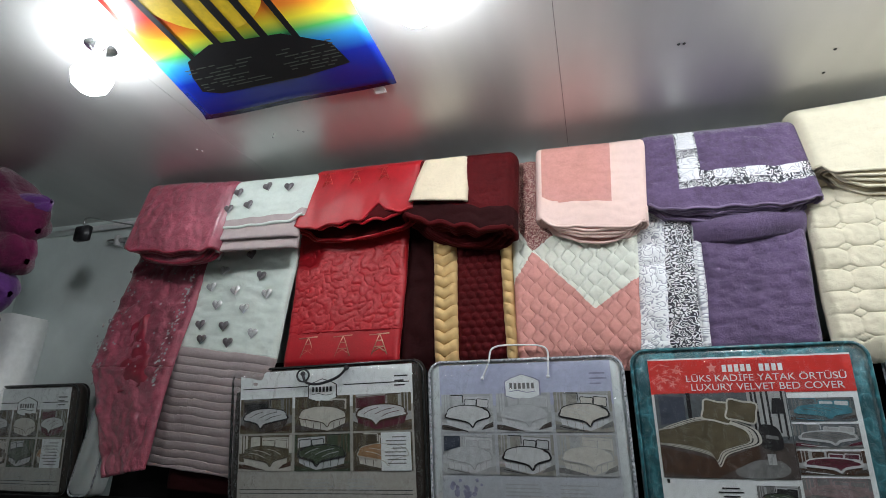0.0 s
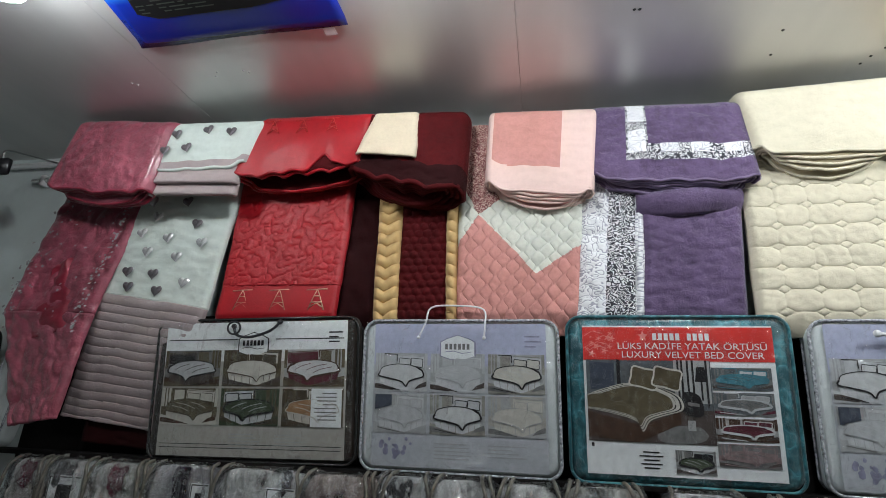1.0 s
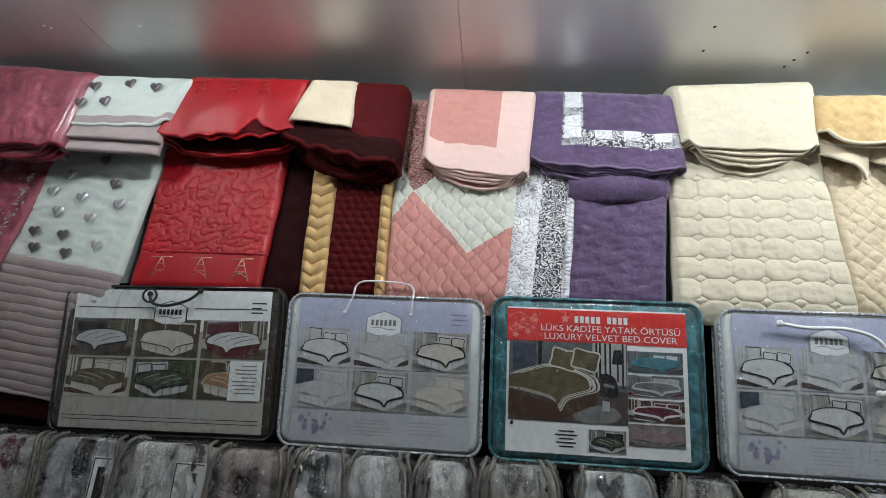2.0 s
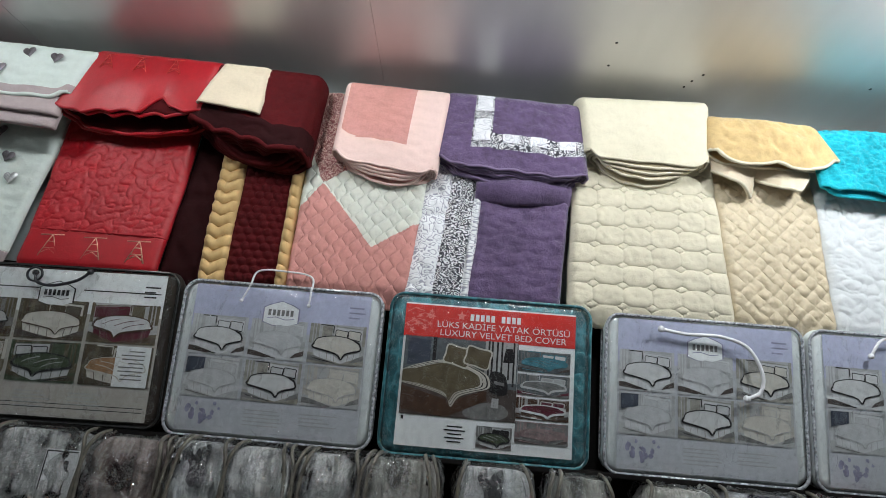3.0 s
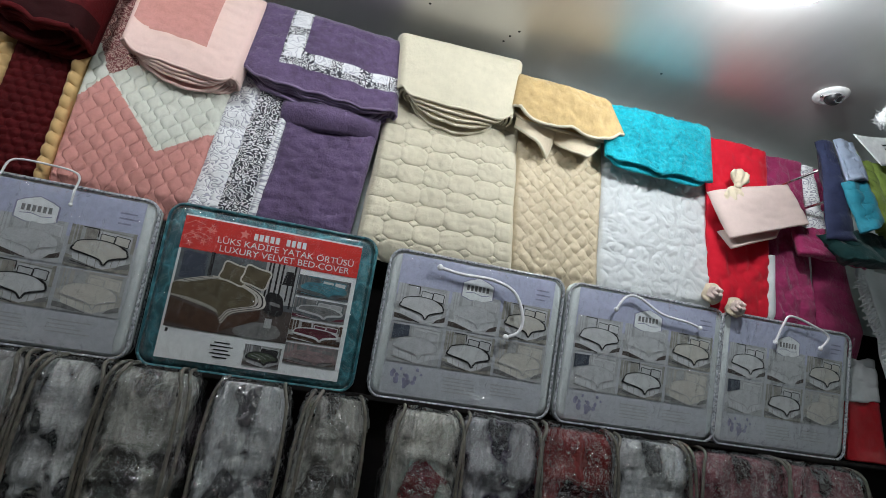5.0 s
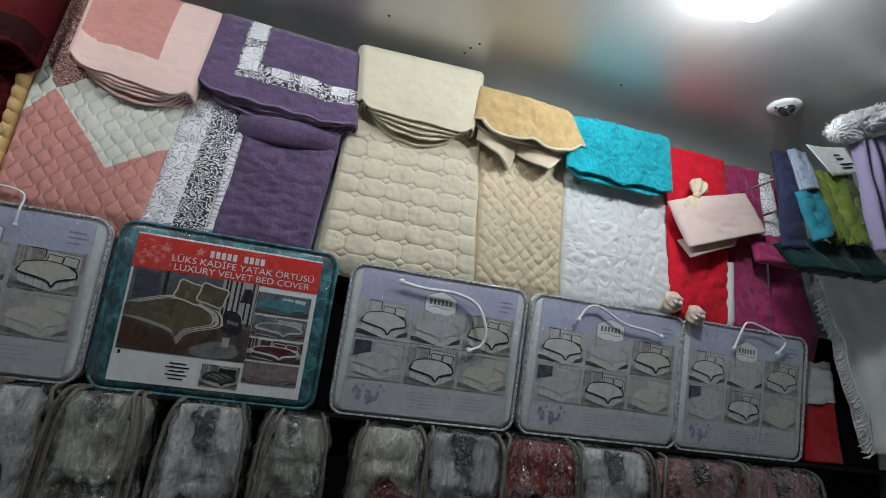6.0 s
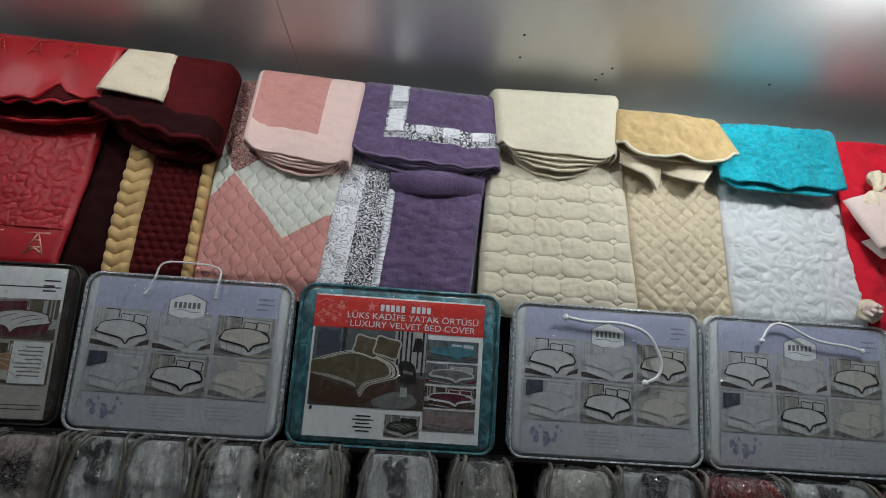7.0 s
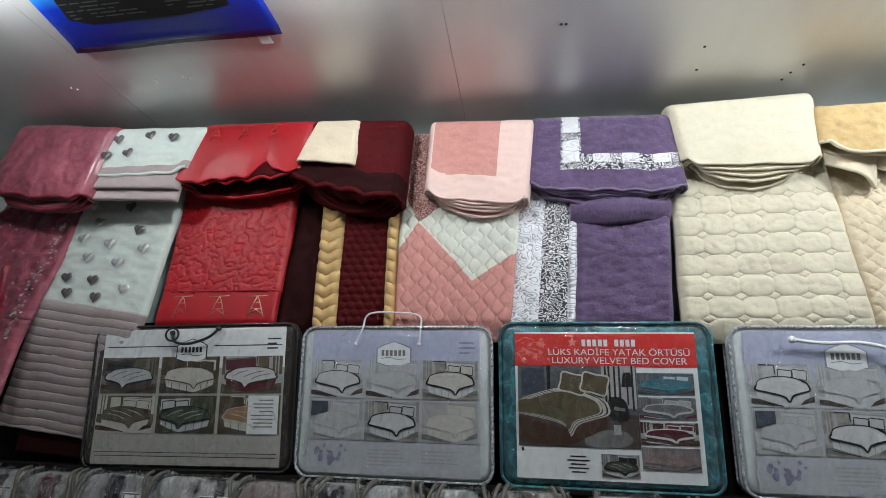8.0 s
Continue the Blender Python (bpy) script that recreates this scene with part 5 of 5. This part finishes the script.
b3 = bag(0.53, 0.525, 0.405, "velvet", "teal bedspread bag with red heading and one large bedroom picture")


def six_copy(x, label, sx=1.0, rz=0.0):
    m = Matrix.Translation((x, 1.345, SHELF)) @ Euler((radians(LEAN_FORWARD), 0, radians(rz))).to_matrix().to_4x4()
    c = copy_thing(b2, m)
    c.scale = (sx, 1, 1)
    return tagged(c, label)


b4 = six_copy(1.083, six + " and loose white cord", 0.955)
b5 = six_copy(1.606, six + " and slack cord", 0.965)
b6 = six_copy(2.09, six + " and raised cord", 0.90)
cord(b1, [(-0.06, -0.012, 0.375), (-0.045, -0.02, 0.35), (0.0, -0.022, 0.343), (0.06, -0.02, 0.36), (0.085, -0.012, 0.385)], M["cord_black"], 0.004)
part("handle_ring", tube(bmesh.new(), [(-0.055 + 0.02 * math.cos(k * math.tau / 20), -0.02, 0.37 + 0.018 * math.sin(k * math.tau / 20)) for k in range(20)], 0.003, 6, True), M["cord_black"], b1)
cord(b2, [(-0.105, -0.014, 0.345), (-0.085, -0.02, 0.385), (-0.07, -0.015, 0.425), (0.0, -0.01, 0.43), (0.07, -0.012, 0.42), (0.075, -0.02, 0.375), (0.072, -0.014, 0.345)], M["cord_white"], 0.0026)
cord(b4, [(-0.125, -0.02, 0.36), (-0.06, -0.022, 0.352), (0.03, -0.024, 0.352), (0.10, -0.024, 0.33), (0.135, -0.026, 0.27), (0.13, -0.024, 0.225), (0.095, -0.022, 0.205)], M["cord_white"], 0.0045)
cord(b5, [(-0.12, -0.018, 0.335), (-0.095, -0.022, 0.375), (-0.05, -0.02, 0.38), (0.03, -0.022, 0.345), (0.12, -0.02, 0.335), (0.165, -0.018, 0.325)], M["cord_white"], 0.0036)
cord(b6, [(-0.07, -0.018, 0.325), (-0.055, -0.03, 0.385), (-0.03, -0.032, 0.41), (0.06, -0.03, 0.395), (0.13, -0.028, 0.37), (0.11, -0.02, 0.33)], M["cord_white"], 0.0036)


# white quilted pack leaning beside the end bag
def white_pack():
    e = thing("quilt_pack", (-1.515, 1.335, SHELF), "white quilt in a clear film pack beside the brown bag", "bedding pack")
    ring = lambda d, y: [(x * (1 - 2 * d / 0.1) + 0.045 * z / 0.33 + 0.006 * n3(x, z, y, 9), y, d + z * 0.94) for x, z in rrect(0.10, 0.33, 0.03)]
    part("body", lofted([ring(0.012, 0.075), ring(0.0, 0.06), ring(0.0, 0.02), ring(0.012, 0.0)]), M["gusset_white"], e)
    part("welt", tube(bmesh.new(), ring(0.004, 0.004), 0.003, 6, True), M["vinyl_edge"], e)


white_pack()


# ---- zip bags standing on the lower shelf ----
def zip_bag(x0, x1, top, y0, mat, label, spine=None, panel=None, pulls=1, seed=0):
    w, h, d = x1 - x0, top - 1.10, 1.405 - y0
    e = thing("zip_bag", ((x0 + x1) / 2, (y0 + 1.405) / 2, 1.10), label, "storage bag", "clear zip bags standing in a row")

    def P(a, v):
        t = a * math.tau
        c, s = math.cos(t), math.sin(t)
        cx, cy = math.copysign(abs(c) ** 0.35, c), math.copysign(abs(s) ** 0.45, s)
        q = max(0.0, (v - 0.84) / 0.16)
        k = 1 - 0.33 * q ** 2.2
        bulge = 1 + 0.05 * math.sin(math.pi * v)
        z = h * (v if q == 0 else 0.84 + 0.16 * math.sin(q * math.pi / 2))
        n = 0.011 * n3(c * 0.5 + seed, s * 0.5, v * 3, 3.2) + 0.008 * n3(c + seed * 3, s, v * 4, 7)
        rib = 0.010 * math.sin(cx * 7 + seed) * (s < 0) * min(1, 4 * v)
        return (cx * (w / 2 * k * bulge + n), cy * (d / 2 * k + n) + rib, z)
    bm, vs = grid(P, 56, 44, None, None, True)
    bm.faces.new(vs[-1]), bm.faces.new(vs[0])
    part("body", bm, mat, e)
    crumple = lambda a, v: 0.012 * abs(n3(a * 11 + seed, v * 5, 0.4, 2.0)) + (0.003 + 0.020 * max(0.0, v - 0.65)) * abs(n3(a * 22, v * 14 + seed, 0.9, 1.8))

    def F(a, v):
        x, y, z = P(a, v)
        k = 0.006 + crumple(a, v)
        return (x * (1 + 2 * k / w), y * (1 + 2 * k / d), z + k * (0.2 + max(0.0, v - 0.8) * 4))
    film = part("film", grid(F, 110, 70, None, None, True)[0], M["crinkle"], e, "crinkled clear plastic")
    film.visible_shadow = False
    for s in (-1, 1):
        pts = [(s * (w / 2 - 0.004), -d / 2 + 0.008, 0.0), (s * (w / 2 + 0.002), -d / 2 + 0.002, h * 0.5), (s * (w / 2 - 0.004), -d / 2 + 0.004, h * 0.85), (s * (w / 2 - 0.016), -d / 2 + 0.014, h * 0.97), (s * (w / 2 - 0.022), -d / 2 + 0.05, h * 1.004), (s * (w / 2 - 0.022), d / 2 - 0.02, h)]
        part("welt", tube(bmesh.new(), spline([(a + s * 0.008, b - 0.016, c + 0.008) for a, b, c in pts], 6), 0.0045, 6), M["tape"], e, "beige piping")
        if spine and s in spine:
            bm = bmesh.new()
            for off in (0.017,):
                tube(bm, [(p[0] - s * (off - 0.006), p[1] - 0.018, p[2] + 0.008) for p in spline(pts, 6)], 0.005, 6)
            part("zip_tape", bm, M["tape"], e, "beige zip tape")
            bm = box(bmesh.new(), -0.004, 0.004, -0.003, 0.0, -0.022, 0.0, 0, 0.0012)
            part("zip_pull", bm, M["chrome"], e).location = (s * (w / 2 - 0.022), -d / 2 - 0.006, h * 0.93)
    if panel:
        a, b = panel
        bm = bmesh.new()
        px = lambda u: lerp(x0, x1, u) - (x0 + x1) / 2
        y = -d / 2 - 0.004
        poly(bm, [(px(a), 0.06), (px(b), 0.06), (px(b), h * 0.9), (px(a), h * 0.9)], y, 0)
        line(bm, [(px(a) + 0.004, 0.06), (px(a) + 0.004, h * 0.9 - 0.004), (px(b) - 0.004, h * 0.9 - 0.004)], 0.003, y - 0.001, 1)
        poly(bm, [(px(lerp(a, b, 0.3)), h * 0.45), (px(lerp(a, b, 0.75)), h * 0.45), (px(lerp(a, b, 0.75)), h * 0.84), (px(lerp(a, b, 0.3)), h * 0.84)], y - 0.001, 1)
        part("label_panel", bm, [M["paper"], M["ink"]], e, "white label panel with dark bars", False)
    return e


WR = {
    "snow": wrapped("wrapped white plush", (0.10, 0.10, 0.11), (0.42, 0.43, 0.44), (0.62, 0.63, 0.63), 9),
    "spots": wrapped("wrapped white and black print", (0.01, 0.01, 0.014), (0.40, 0.40, 0.40), (0.60, 0.60, 0.59), 13),
    "grey": wrapped("wrapped grey fleece", (0.12, 0.115, 0.10), (0.25, 0.24, 0.21), (0.42, 0.41, 0.37), 8),
    "rosebrown": wrapped("wrapped rose brown cloth", (0.05, 0.012, 0.014), (0.20, 0.13, 0.12), (0.34, 0.27, 0.25), 10),
    "violet": wrapped("wrapped violet cloth", (0.015, 0.008, 0.03), (0.06, 0.035, 0.09), (0.45, 0.44, 0.46), 9),
    "pinkish": wrapped("wrapped pink and white cloth", (0.25, 0.03, 0.07), (0.40, 0.35, 0.34), (0.52, 0.50, 0.48), 9),
    "crimson": wrapped("wrapped crimson satin", (0.08, 0.003, 0.006), (0.16, 0.008, 0.012), (0.22, 0.02, 0.02), 7),
    "creamred": wrapped("wrapped cream and red cloth", (0.32, 0.01, 0.02), (0.40, 0.38, 0.32), (0.55, 0.53, 0.47), 7),
    "maroonw": wrapped("wrapped maroon cloth", (0.06, 0.004, 0.01), (0.14, 0.012, 0.03), (0.30, 0.10, 0.12), 9),
}
zips = [(-1.335, -1.20, 1.485, 1.30, "pinkish", "clear zip bag of pink and white bedding", (1,), None), (-1.195, -1.06, 1.488, 1.295, "snow", "clear zip bag of white bedding with a label panel", None, (0.1, 0.9)),
        (-1.05, -0.875, 1.488, 1.30, "pinkish", "clear zip bag of pink patterned bedding", (1,), None), (-0.865, -0.67, 1.49, 1.30, "violet", "clear zip bag of dark violet bedding with label", None, (0.68, 0.97)),
        (-0.655, -0.42, 1.492, 1.295, "spots", "clear zip bag of black and white bedding with label", None, (0.62, 0.97)), (-0.41, -0.215, 1.49, 1.295, "rosebrown", "clear zip bag of rose brown bedding", (1,), None),
        (-0.205, -0.075, 1.496, 1.285, "snow", "clear zip bag of white bedding, crinkled plastic", (-1,), None), (-0.065, 0.085, 1.495, 1.285, "spots", "clear zip bag of white bedding with black spots", (1,), None),
        (0.095, 0.24, 1.494, 1.285, "spots", "clear zip bag of white bedding with black roses", (-1,), None), (0.25, 0.425, 1.498, 1.28, "grey", "clear zip bag of grey fleece bedding", (-1, 1), None),
        (0.478, 0.642, 1.495, 1.29, "snow", "clear zip bag of white plush bedding", None, None), (0.688, 0.832, 1.49, 1.295, "grey", "clear zip bag of grey white bedding", (-1,), None),
        (0.92, 1.085, 1.485, 1.295, "creamred", "clear zip bag of cream and red bedding", None, None), (1.093, 1.295, 1.488, 1.295, "violet", "clear zip bag of navy and white bedding", None, None),
        (1.303, 1.512, 1.49, 1.29, "crimson", "clear zip bag of dark red satin bedding", None, None), (1.52, 1.75, 1.486, 1.295, "snow", "clear zip bag of white quilted bedding", (1,), None),
        (1.785, 2.06, 1.48, 1.295, "maroonw", "clear zip bag of maroon bedding", None, None), (2.07, 2.34, 1.475, 1.30, "maroonw", "clear zip bag of dark red and white bedding", None, None)]
for k, (xa, xb, zt_, ya, mt, lb, sp, pn) in enumerate(zips):
    zip_bag(xa, xb, zt_, ya, WR[mt], lb, sp, pn, 1, k * 1.7)


# ---- the two ends of the display ----
def left_blanket():
    e = thing("hanging_blanket", (-1.70, 0.95, 1.90), "plum and violet plush blankets hung in soft rolls", "blanket")
    for name, mat, x0, z0, x1, z1, r, ph in (("plum_roll", "plum", -1.86, 2.53, -1.46, 2.30, 0.105, 0.0), ("plum_roll", "plum", -1.95, 2.40, -1.47, 2.20, 0.10, 1.7), ("violet_roll", "violet", -1.92, 2.30, -1.44, 2.40, 0.060, 3.1),
                                             ("violet_roll", "violet", -1.98, 2.22, -1.50, 2.10, 0.095, 4.2), ("violet_roll", "violet", -2.0, 2.08, -1.53, 2.02, 0.07, 5.5), ("plum_roll", "plum", -2.0, 1.98, -1.58, 1.95, 0.05, 6.1)):
        ln = math.hypot(x1 - x0, z1 - z0)

        def P(a, v):
            c, q = math.cos(a * math.tau), math.sin(a * math.tau)
            k = r * math.sqrt(max(0.01, 1 - v ** 6)) * (1 + 0.25 * n3(c + ph, q, v * 2, 1.5) + 0.12 * math.sin(9 * v + 5 * c + ph))
            return (lerp(x0, x1, v) + 1.70 - k * c * (z1 - z0) / ln, k * q * 0.8, lerp(z0, z1, v) - 1.90 + k * c * (x1 - x0) / ln)
        part(name, grid(P, 48, 60, None, None, True)[0], M[mat], e)


left_blanket()
e = thing("fluffy_throw", (-1.80, 0.88, 2.44), "gold fluffy throw above the plum blankets", "throw blanket")
bm = bmesh.new()
bmesh.ops.create_icosphere(bm, subdivisions=5, radius=0.12)
for v in bm.verts:
    v.co += v.normal * (0.03 * n3(*v.co, 18) + 0.016 * n3(*v.co, 60))
part("pile", bm, M["fluff"], e)
e = thing("trouser_clip", (-1.50, 1.12, 2.39), "black plastic clip on a wire hook", "clip")
part("jaw", box(bmesh.new(), -0.03, 0.03, -0.01, 0.012, -0.055, 0.0, 0, 0.004), M["black"], e)
part("hook", tube(bmesh.new(), spline([(0, 0, 0), (0.0, 0.0, 0.03), (-0.02, 0.08, 0.06), (0.0, 0.23, 0.09)]), 0.003, 6), M["chrome"], e)
bm = box(bmesh.new(), -2.149, -1.93, 1.25, 1.419, 1.52, 2.14, 0, 0.01)
tagged(part("white_cabinet", bm, M["white_paint"], None), "plain white painted box against the wall", "cabinet")


def hem_line(z):
    """Where the scalloped fringe of the white throw hangs, going down."""
    t = max(0.0, (2.10 - z) / 0.54)
    return 2.335 + 0.20 * t ** 0.8 - 0.018 * abs(math.sin(t * 8.5))


def fringed_throw():
    e = thing("fringed_throw", (2.55, 1.30, 1.58), "white throw with an ornate fringed edge hanging at the wall", "throw blanket")

    def P(u, v):
        z = lerp(2.13, 1.56, v)
        return (lerp(hem_line(z) + 0.03, 2.735, u) - 2.55, 0.02 * math.sin(5 * u + 2 * v) + 0.012 * n3(u, v, 2, 6), z - 1.58)
    solid(part("cloth", grid(P, 40, 60)[0], M["white"], e), 0.01)
    rnd = random.Random(6)
    bm = bmesh.new()
    for k in range(150):
        z = lerp(2.10, 1.57, k / 149)
        x = hem_line(z) - 2.55
        tube(bm, spline([(x + 0.035, -0.012, z - 1.58), (x + 0.012 + rnd.uniform(0, 0.01), -0.026, z - 1.588 - rnd.uniform(0, 0.008)), (x - rnd.uniform(-0.004, 0.014), rnd.uniform(-0.03, -0.01), z - 1.60 - rnd.uniform(0, 0.014))], 3), 0.0026, 5)
    part("fringe", bm, M["white"], e, "twisted pale fringe")
    part("braid", tube(bmesh.new(), [(hem_line(lerp(2.10, 1.57, k / 80)) + 0.03 - 2.55, -0.02, lerp(2.10, 1.57, k / 80) - 1.58) for k in range(81)], 0.007, 6), M["white"], e, "white braid above the fringe")


fringed_throw()


def soft_pack(name, label, category, group, quads):
    """A hung pack of folded cloth; quads: part name, four (x, z) corners, depth, material, thickness."""
    xs = [p[0] for q in quads for p in q[1]]
    zs = [p[1] for q in quads for p in q[1]]
    e = thing(name, (sum(xs) / len(xs), quads[0][2], min(zs)), label, category, group)
    for nm, (a, b, c, d), y, mat, th, lb in quads:
        drape(nm, e, a, b, c, d, [M[mat]], one, q_crush, y, y - 0.02, 26, 40, False, th, lb, wave=0.02)
    (xa, za), (xb, zb) = quads[0][1][:2]
    x, z, y = (xa + xb) / 2, min(za, zb) - 0.02, quads[0][2]
    part("peg", tube(bmesh.new(), [(x - e.location.x, 0.004, z - 0.06 - e.location.z), (x - e.location.x, WALL_AT(x) - y, z - 0.06 - e.location.z)], 0.004, 8), M["chrome"], e, "peg into the wall behind")
    return e


HUNG = "towel packs hung in the corner"
soft_pack("towel_pack", "navy and grey towels with a teal roll, dark green below", "towel pack", HUNG,
          [("navy_fold", ((2.045, 2.43), (2.082, 2.435), (2.048, 2.115), (2.13, 2.118)), 1.135, "navy_cloth", 0.03, ""), ("grey_fold", ((2.073, 2.432), (2.126, 2.428), (2.082, 2.29), (2.142, 2.303)), 1.105, "slate_cloth", 0.02, "blue-grey fold"),
           ("teal_roll", ((2.082, 2.29), (2.142, 2.303), (2.128, 2.14), (2.19, 2.182)), 1.10, "teal_cloth", 0.03, "teal roll"),
           ("lower_fold", ((2.04, 2.135), (2.38, 2.18), (2.10, 2.06), (2.44, 2.085)), 1.14, "bottle_cloth", 0.05, "dark green fold below")])
soft_pack("towel_pack", "green printed towels folded beside the teal roll", "towel pack", HUNG, [("fold", ((2.122, 2.41), (2.197, 2.37), (2.21, 2.165), (2.272, 2.163)), 1.115, "lime_cloth", 0.035, "")])
e = soft_pack("towel_pack", "green towels in clear film under a white card", "towel pack", HUNG, [("fold", ((2.187, 2.375), (2.292, 2.398), (2.262, 2.158), (2.36, 2.186)), 1.10, "lime_cloth", 0.035, "")])
bm, _ = grid(lambda u, v: (lerp(lerp(2.18, 2.30, u), lerp(2.25, 2.37, u), v) - e.location.x, -0.055 + 0.01 * n3(u * 3, v * 4, 1.0, 2) - 0.02 * v, lerp(2.39, 2.165, v) - e.location.z), 24, 30)
part("film", facing(bm), M["vinyl"], e, "clear film", sort=False).visible_shadow = False
e = thing("card_header", (2.20, 1.07, 2.36), "white card header with dark bars on the towels", "label card")
bm = bmesh.new()
card_at = lambda u, v: (lerp(lerp(2.10, 2.257, u), lerp(2.182, 2.297, u), v) - 2.20, 0.008 * math.sin(3 * u) - 0.01 * v, lerp(lerp(2.442, 2.470, u), lerp(2.355, 2.392, u), v) - 2.36)
solid(part("card", grid(card_at, 12, 8)[0], M["paper"], e), 0.002)
bm = bmesh.new()
for v, w in ((0.28, 0.16), (0.42, 0.2), (0.62, 0.34), (0.75, 0.28)):
    q = [Vector(card_at(a, b)) - Vector((0, 0.004, 0)) for a, b in ((0.55, v), (0.55 + w, v), (0.55 + w, v + 0.06), (0.55, v + 0.06))]
    bm.faces.new([bm.verts.new(p) for p in q])
part("text_bar", bm, M["ink"], e, "", False)
e = thing("curtain", (2.15, 0.93, 2.08), "lilac curtain hung in folds under a white fluffy throw", "curtain")
drape("cloth", e, (2.075, 2.37), (2.42, 2.53), (2.135, 2.08), (2.50, 2.08), [M["lilac_cloth"]], one, lambda s, t: 0.011 * math.sin(s * 150 + 2 * n3(s, t, 0.5, 6)) + 0.006 * math.sin(s * 64), 0.93, 0.93, 120, 40, False, 0.006, wave=0.03)


def fluffy_roll(x0, z0, x1, z1, y, r, mat, label):
    """A shaggy throw rolled along a slanting line, thick with tufts."""
    e = thing("fluffy_throw", ((x0 + x1) / 2, y, (z0 + z1) / 2), label, "throw blanket")
    ln = math.hypot(x1 - x0, z1 - z0)

    def P(a, v):
        c, q = math.cos(a * math.tau), math.sin(a * math.tau)
        k = r * math.sqrt(max(0.0005, 1 - abs(2 * v - 1) ** 5)) * (1 + 0.28 * n3(c * 2, q * 2, v * ln * 14, 1.6) + 0.22 * n3(c * 4, q * 4, v * ln * 30, 2.2))
        return (lerp(x0, x1, v) - e.location.x - k * c * (z1 - z0) / ln, k * q, lerp(z0, z1, v) - e.location.z + k * c * (x1 - x0) / ln)
    part("pile", grid(P, 60, 110, None, None, True)[0], mat, e)
    rnd, bm = random.Random(12), bmesh.new()
    for k in range(2600):
        a, v = rnd.random(), rnd.uniform(0.01, 0.99)
        p = Vector(P(a, v))
        out = (p - Vector((lerp(x0, x1, v) - e.location.x, 0, lerp(z0, z1, v) - e.location.z))).normalized()
        tip = p + out * rnd.uniform(0.003, 0.009) + Vector((rnd.gauss(0, 0.004), rnd.gauss(0, 0.004), rnd.gauss(-0.003, 0.004)))
        side = out.cross(Vector((0.3, 0.5, 0.8))).normalized() * 0.0016
        bm.faces.new([bm.verts.new(q) for q in (p - side, p + side, tip)])
    tagged(part("tufts", bm, mat, e, "", False), "loose shaggy tufts", kind="stuff")


fluffy_roll(1.985, 2.375, 2.28, 2.525, 0.905, 0.030, M["fluff_white"], "white fluffy throw hung below the ceiling")
e = thing("cushion_pack", (2.42, 1.375, 1.69), "small white quilted cushion beside the lilac bag", "cushion")
drape("cover", e, (2.352, 1.826), (2.485, 1.836), (2.366, 1.692), (2.50, 1.702), [M["white"]], one, lambda s, t: 1.6 * q_muslin(s, t), 1.375, 1.37, 24, 24, False, 0.04, wave=0.01)
e = thing("red_pack", (2.44, 1.38, 1.51), "folded red cotton bedding below the white cushion", "bedding pack")
drape("cover", e, (2.362, 1.69), (2.50, 1.70), (2.38, 1.51), (2.515, 1.51), [M["red"]], one, q_muslin, 1.378, 1.375, 24, 30, False, 0.04, wave=0.01)


# ruffled rosettes peeping over the bags
def rosette(x, y, z, r, label):
    e = thing("fabric_rosette", (x, y, z), label, "rosette", "rosettes behind the bags")
    for k in range(3):
        q = r * (1 - 0.28 * k)
        bm, _ = grid(lambda u, v: (q * (0.35 + 0.65 * v) * math.cos(u * math.tau), -0.012 * k + 0.006 * math.sin(4 * u * math.tau + k) * v - 0.01 * math.sin(math.pi * v), q * (0.35 + 0.65 * v) * math.sin(u * math.tau)), 48, 6, None, None, True)
        solid(part("ruffle", bm, M["pinkgrey" if k else "ivory"], e), 0.004)


rosette(1.80, 1.285, 1.935, 0.032, "beige ruffled fabric rosette")
rosette(1.875, 1.28, 1.905, 0.03, "beige ruffled fabric rosette")
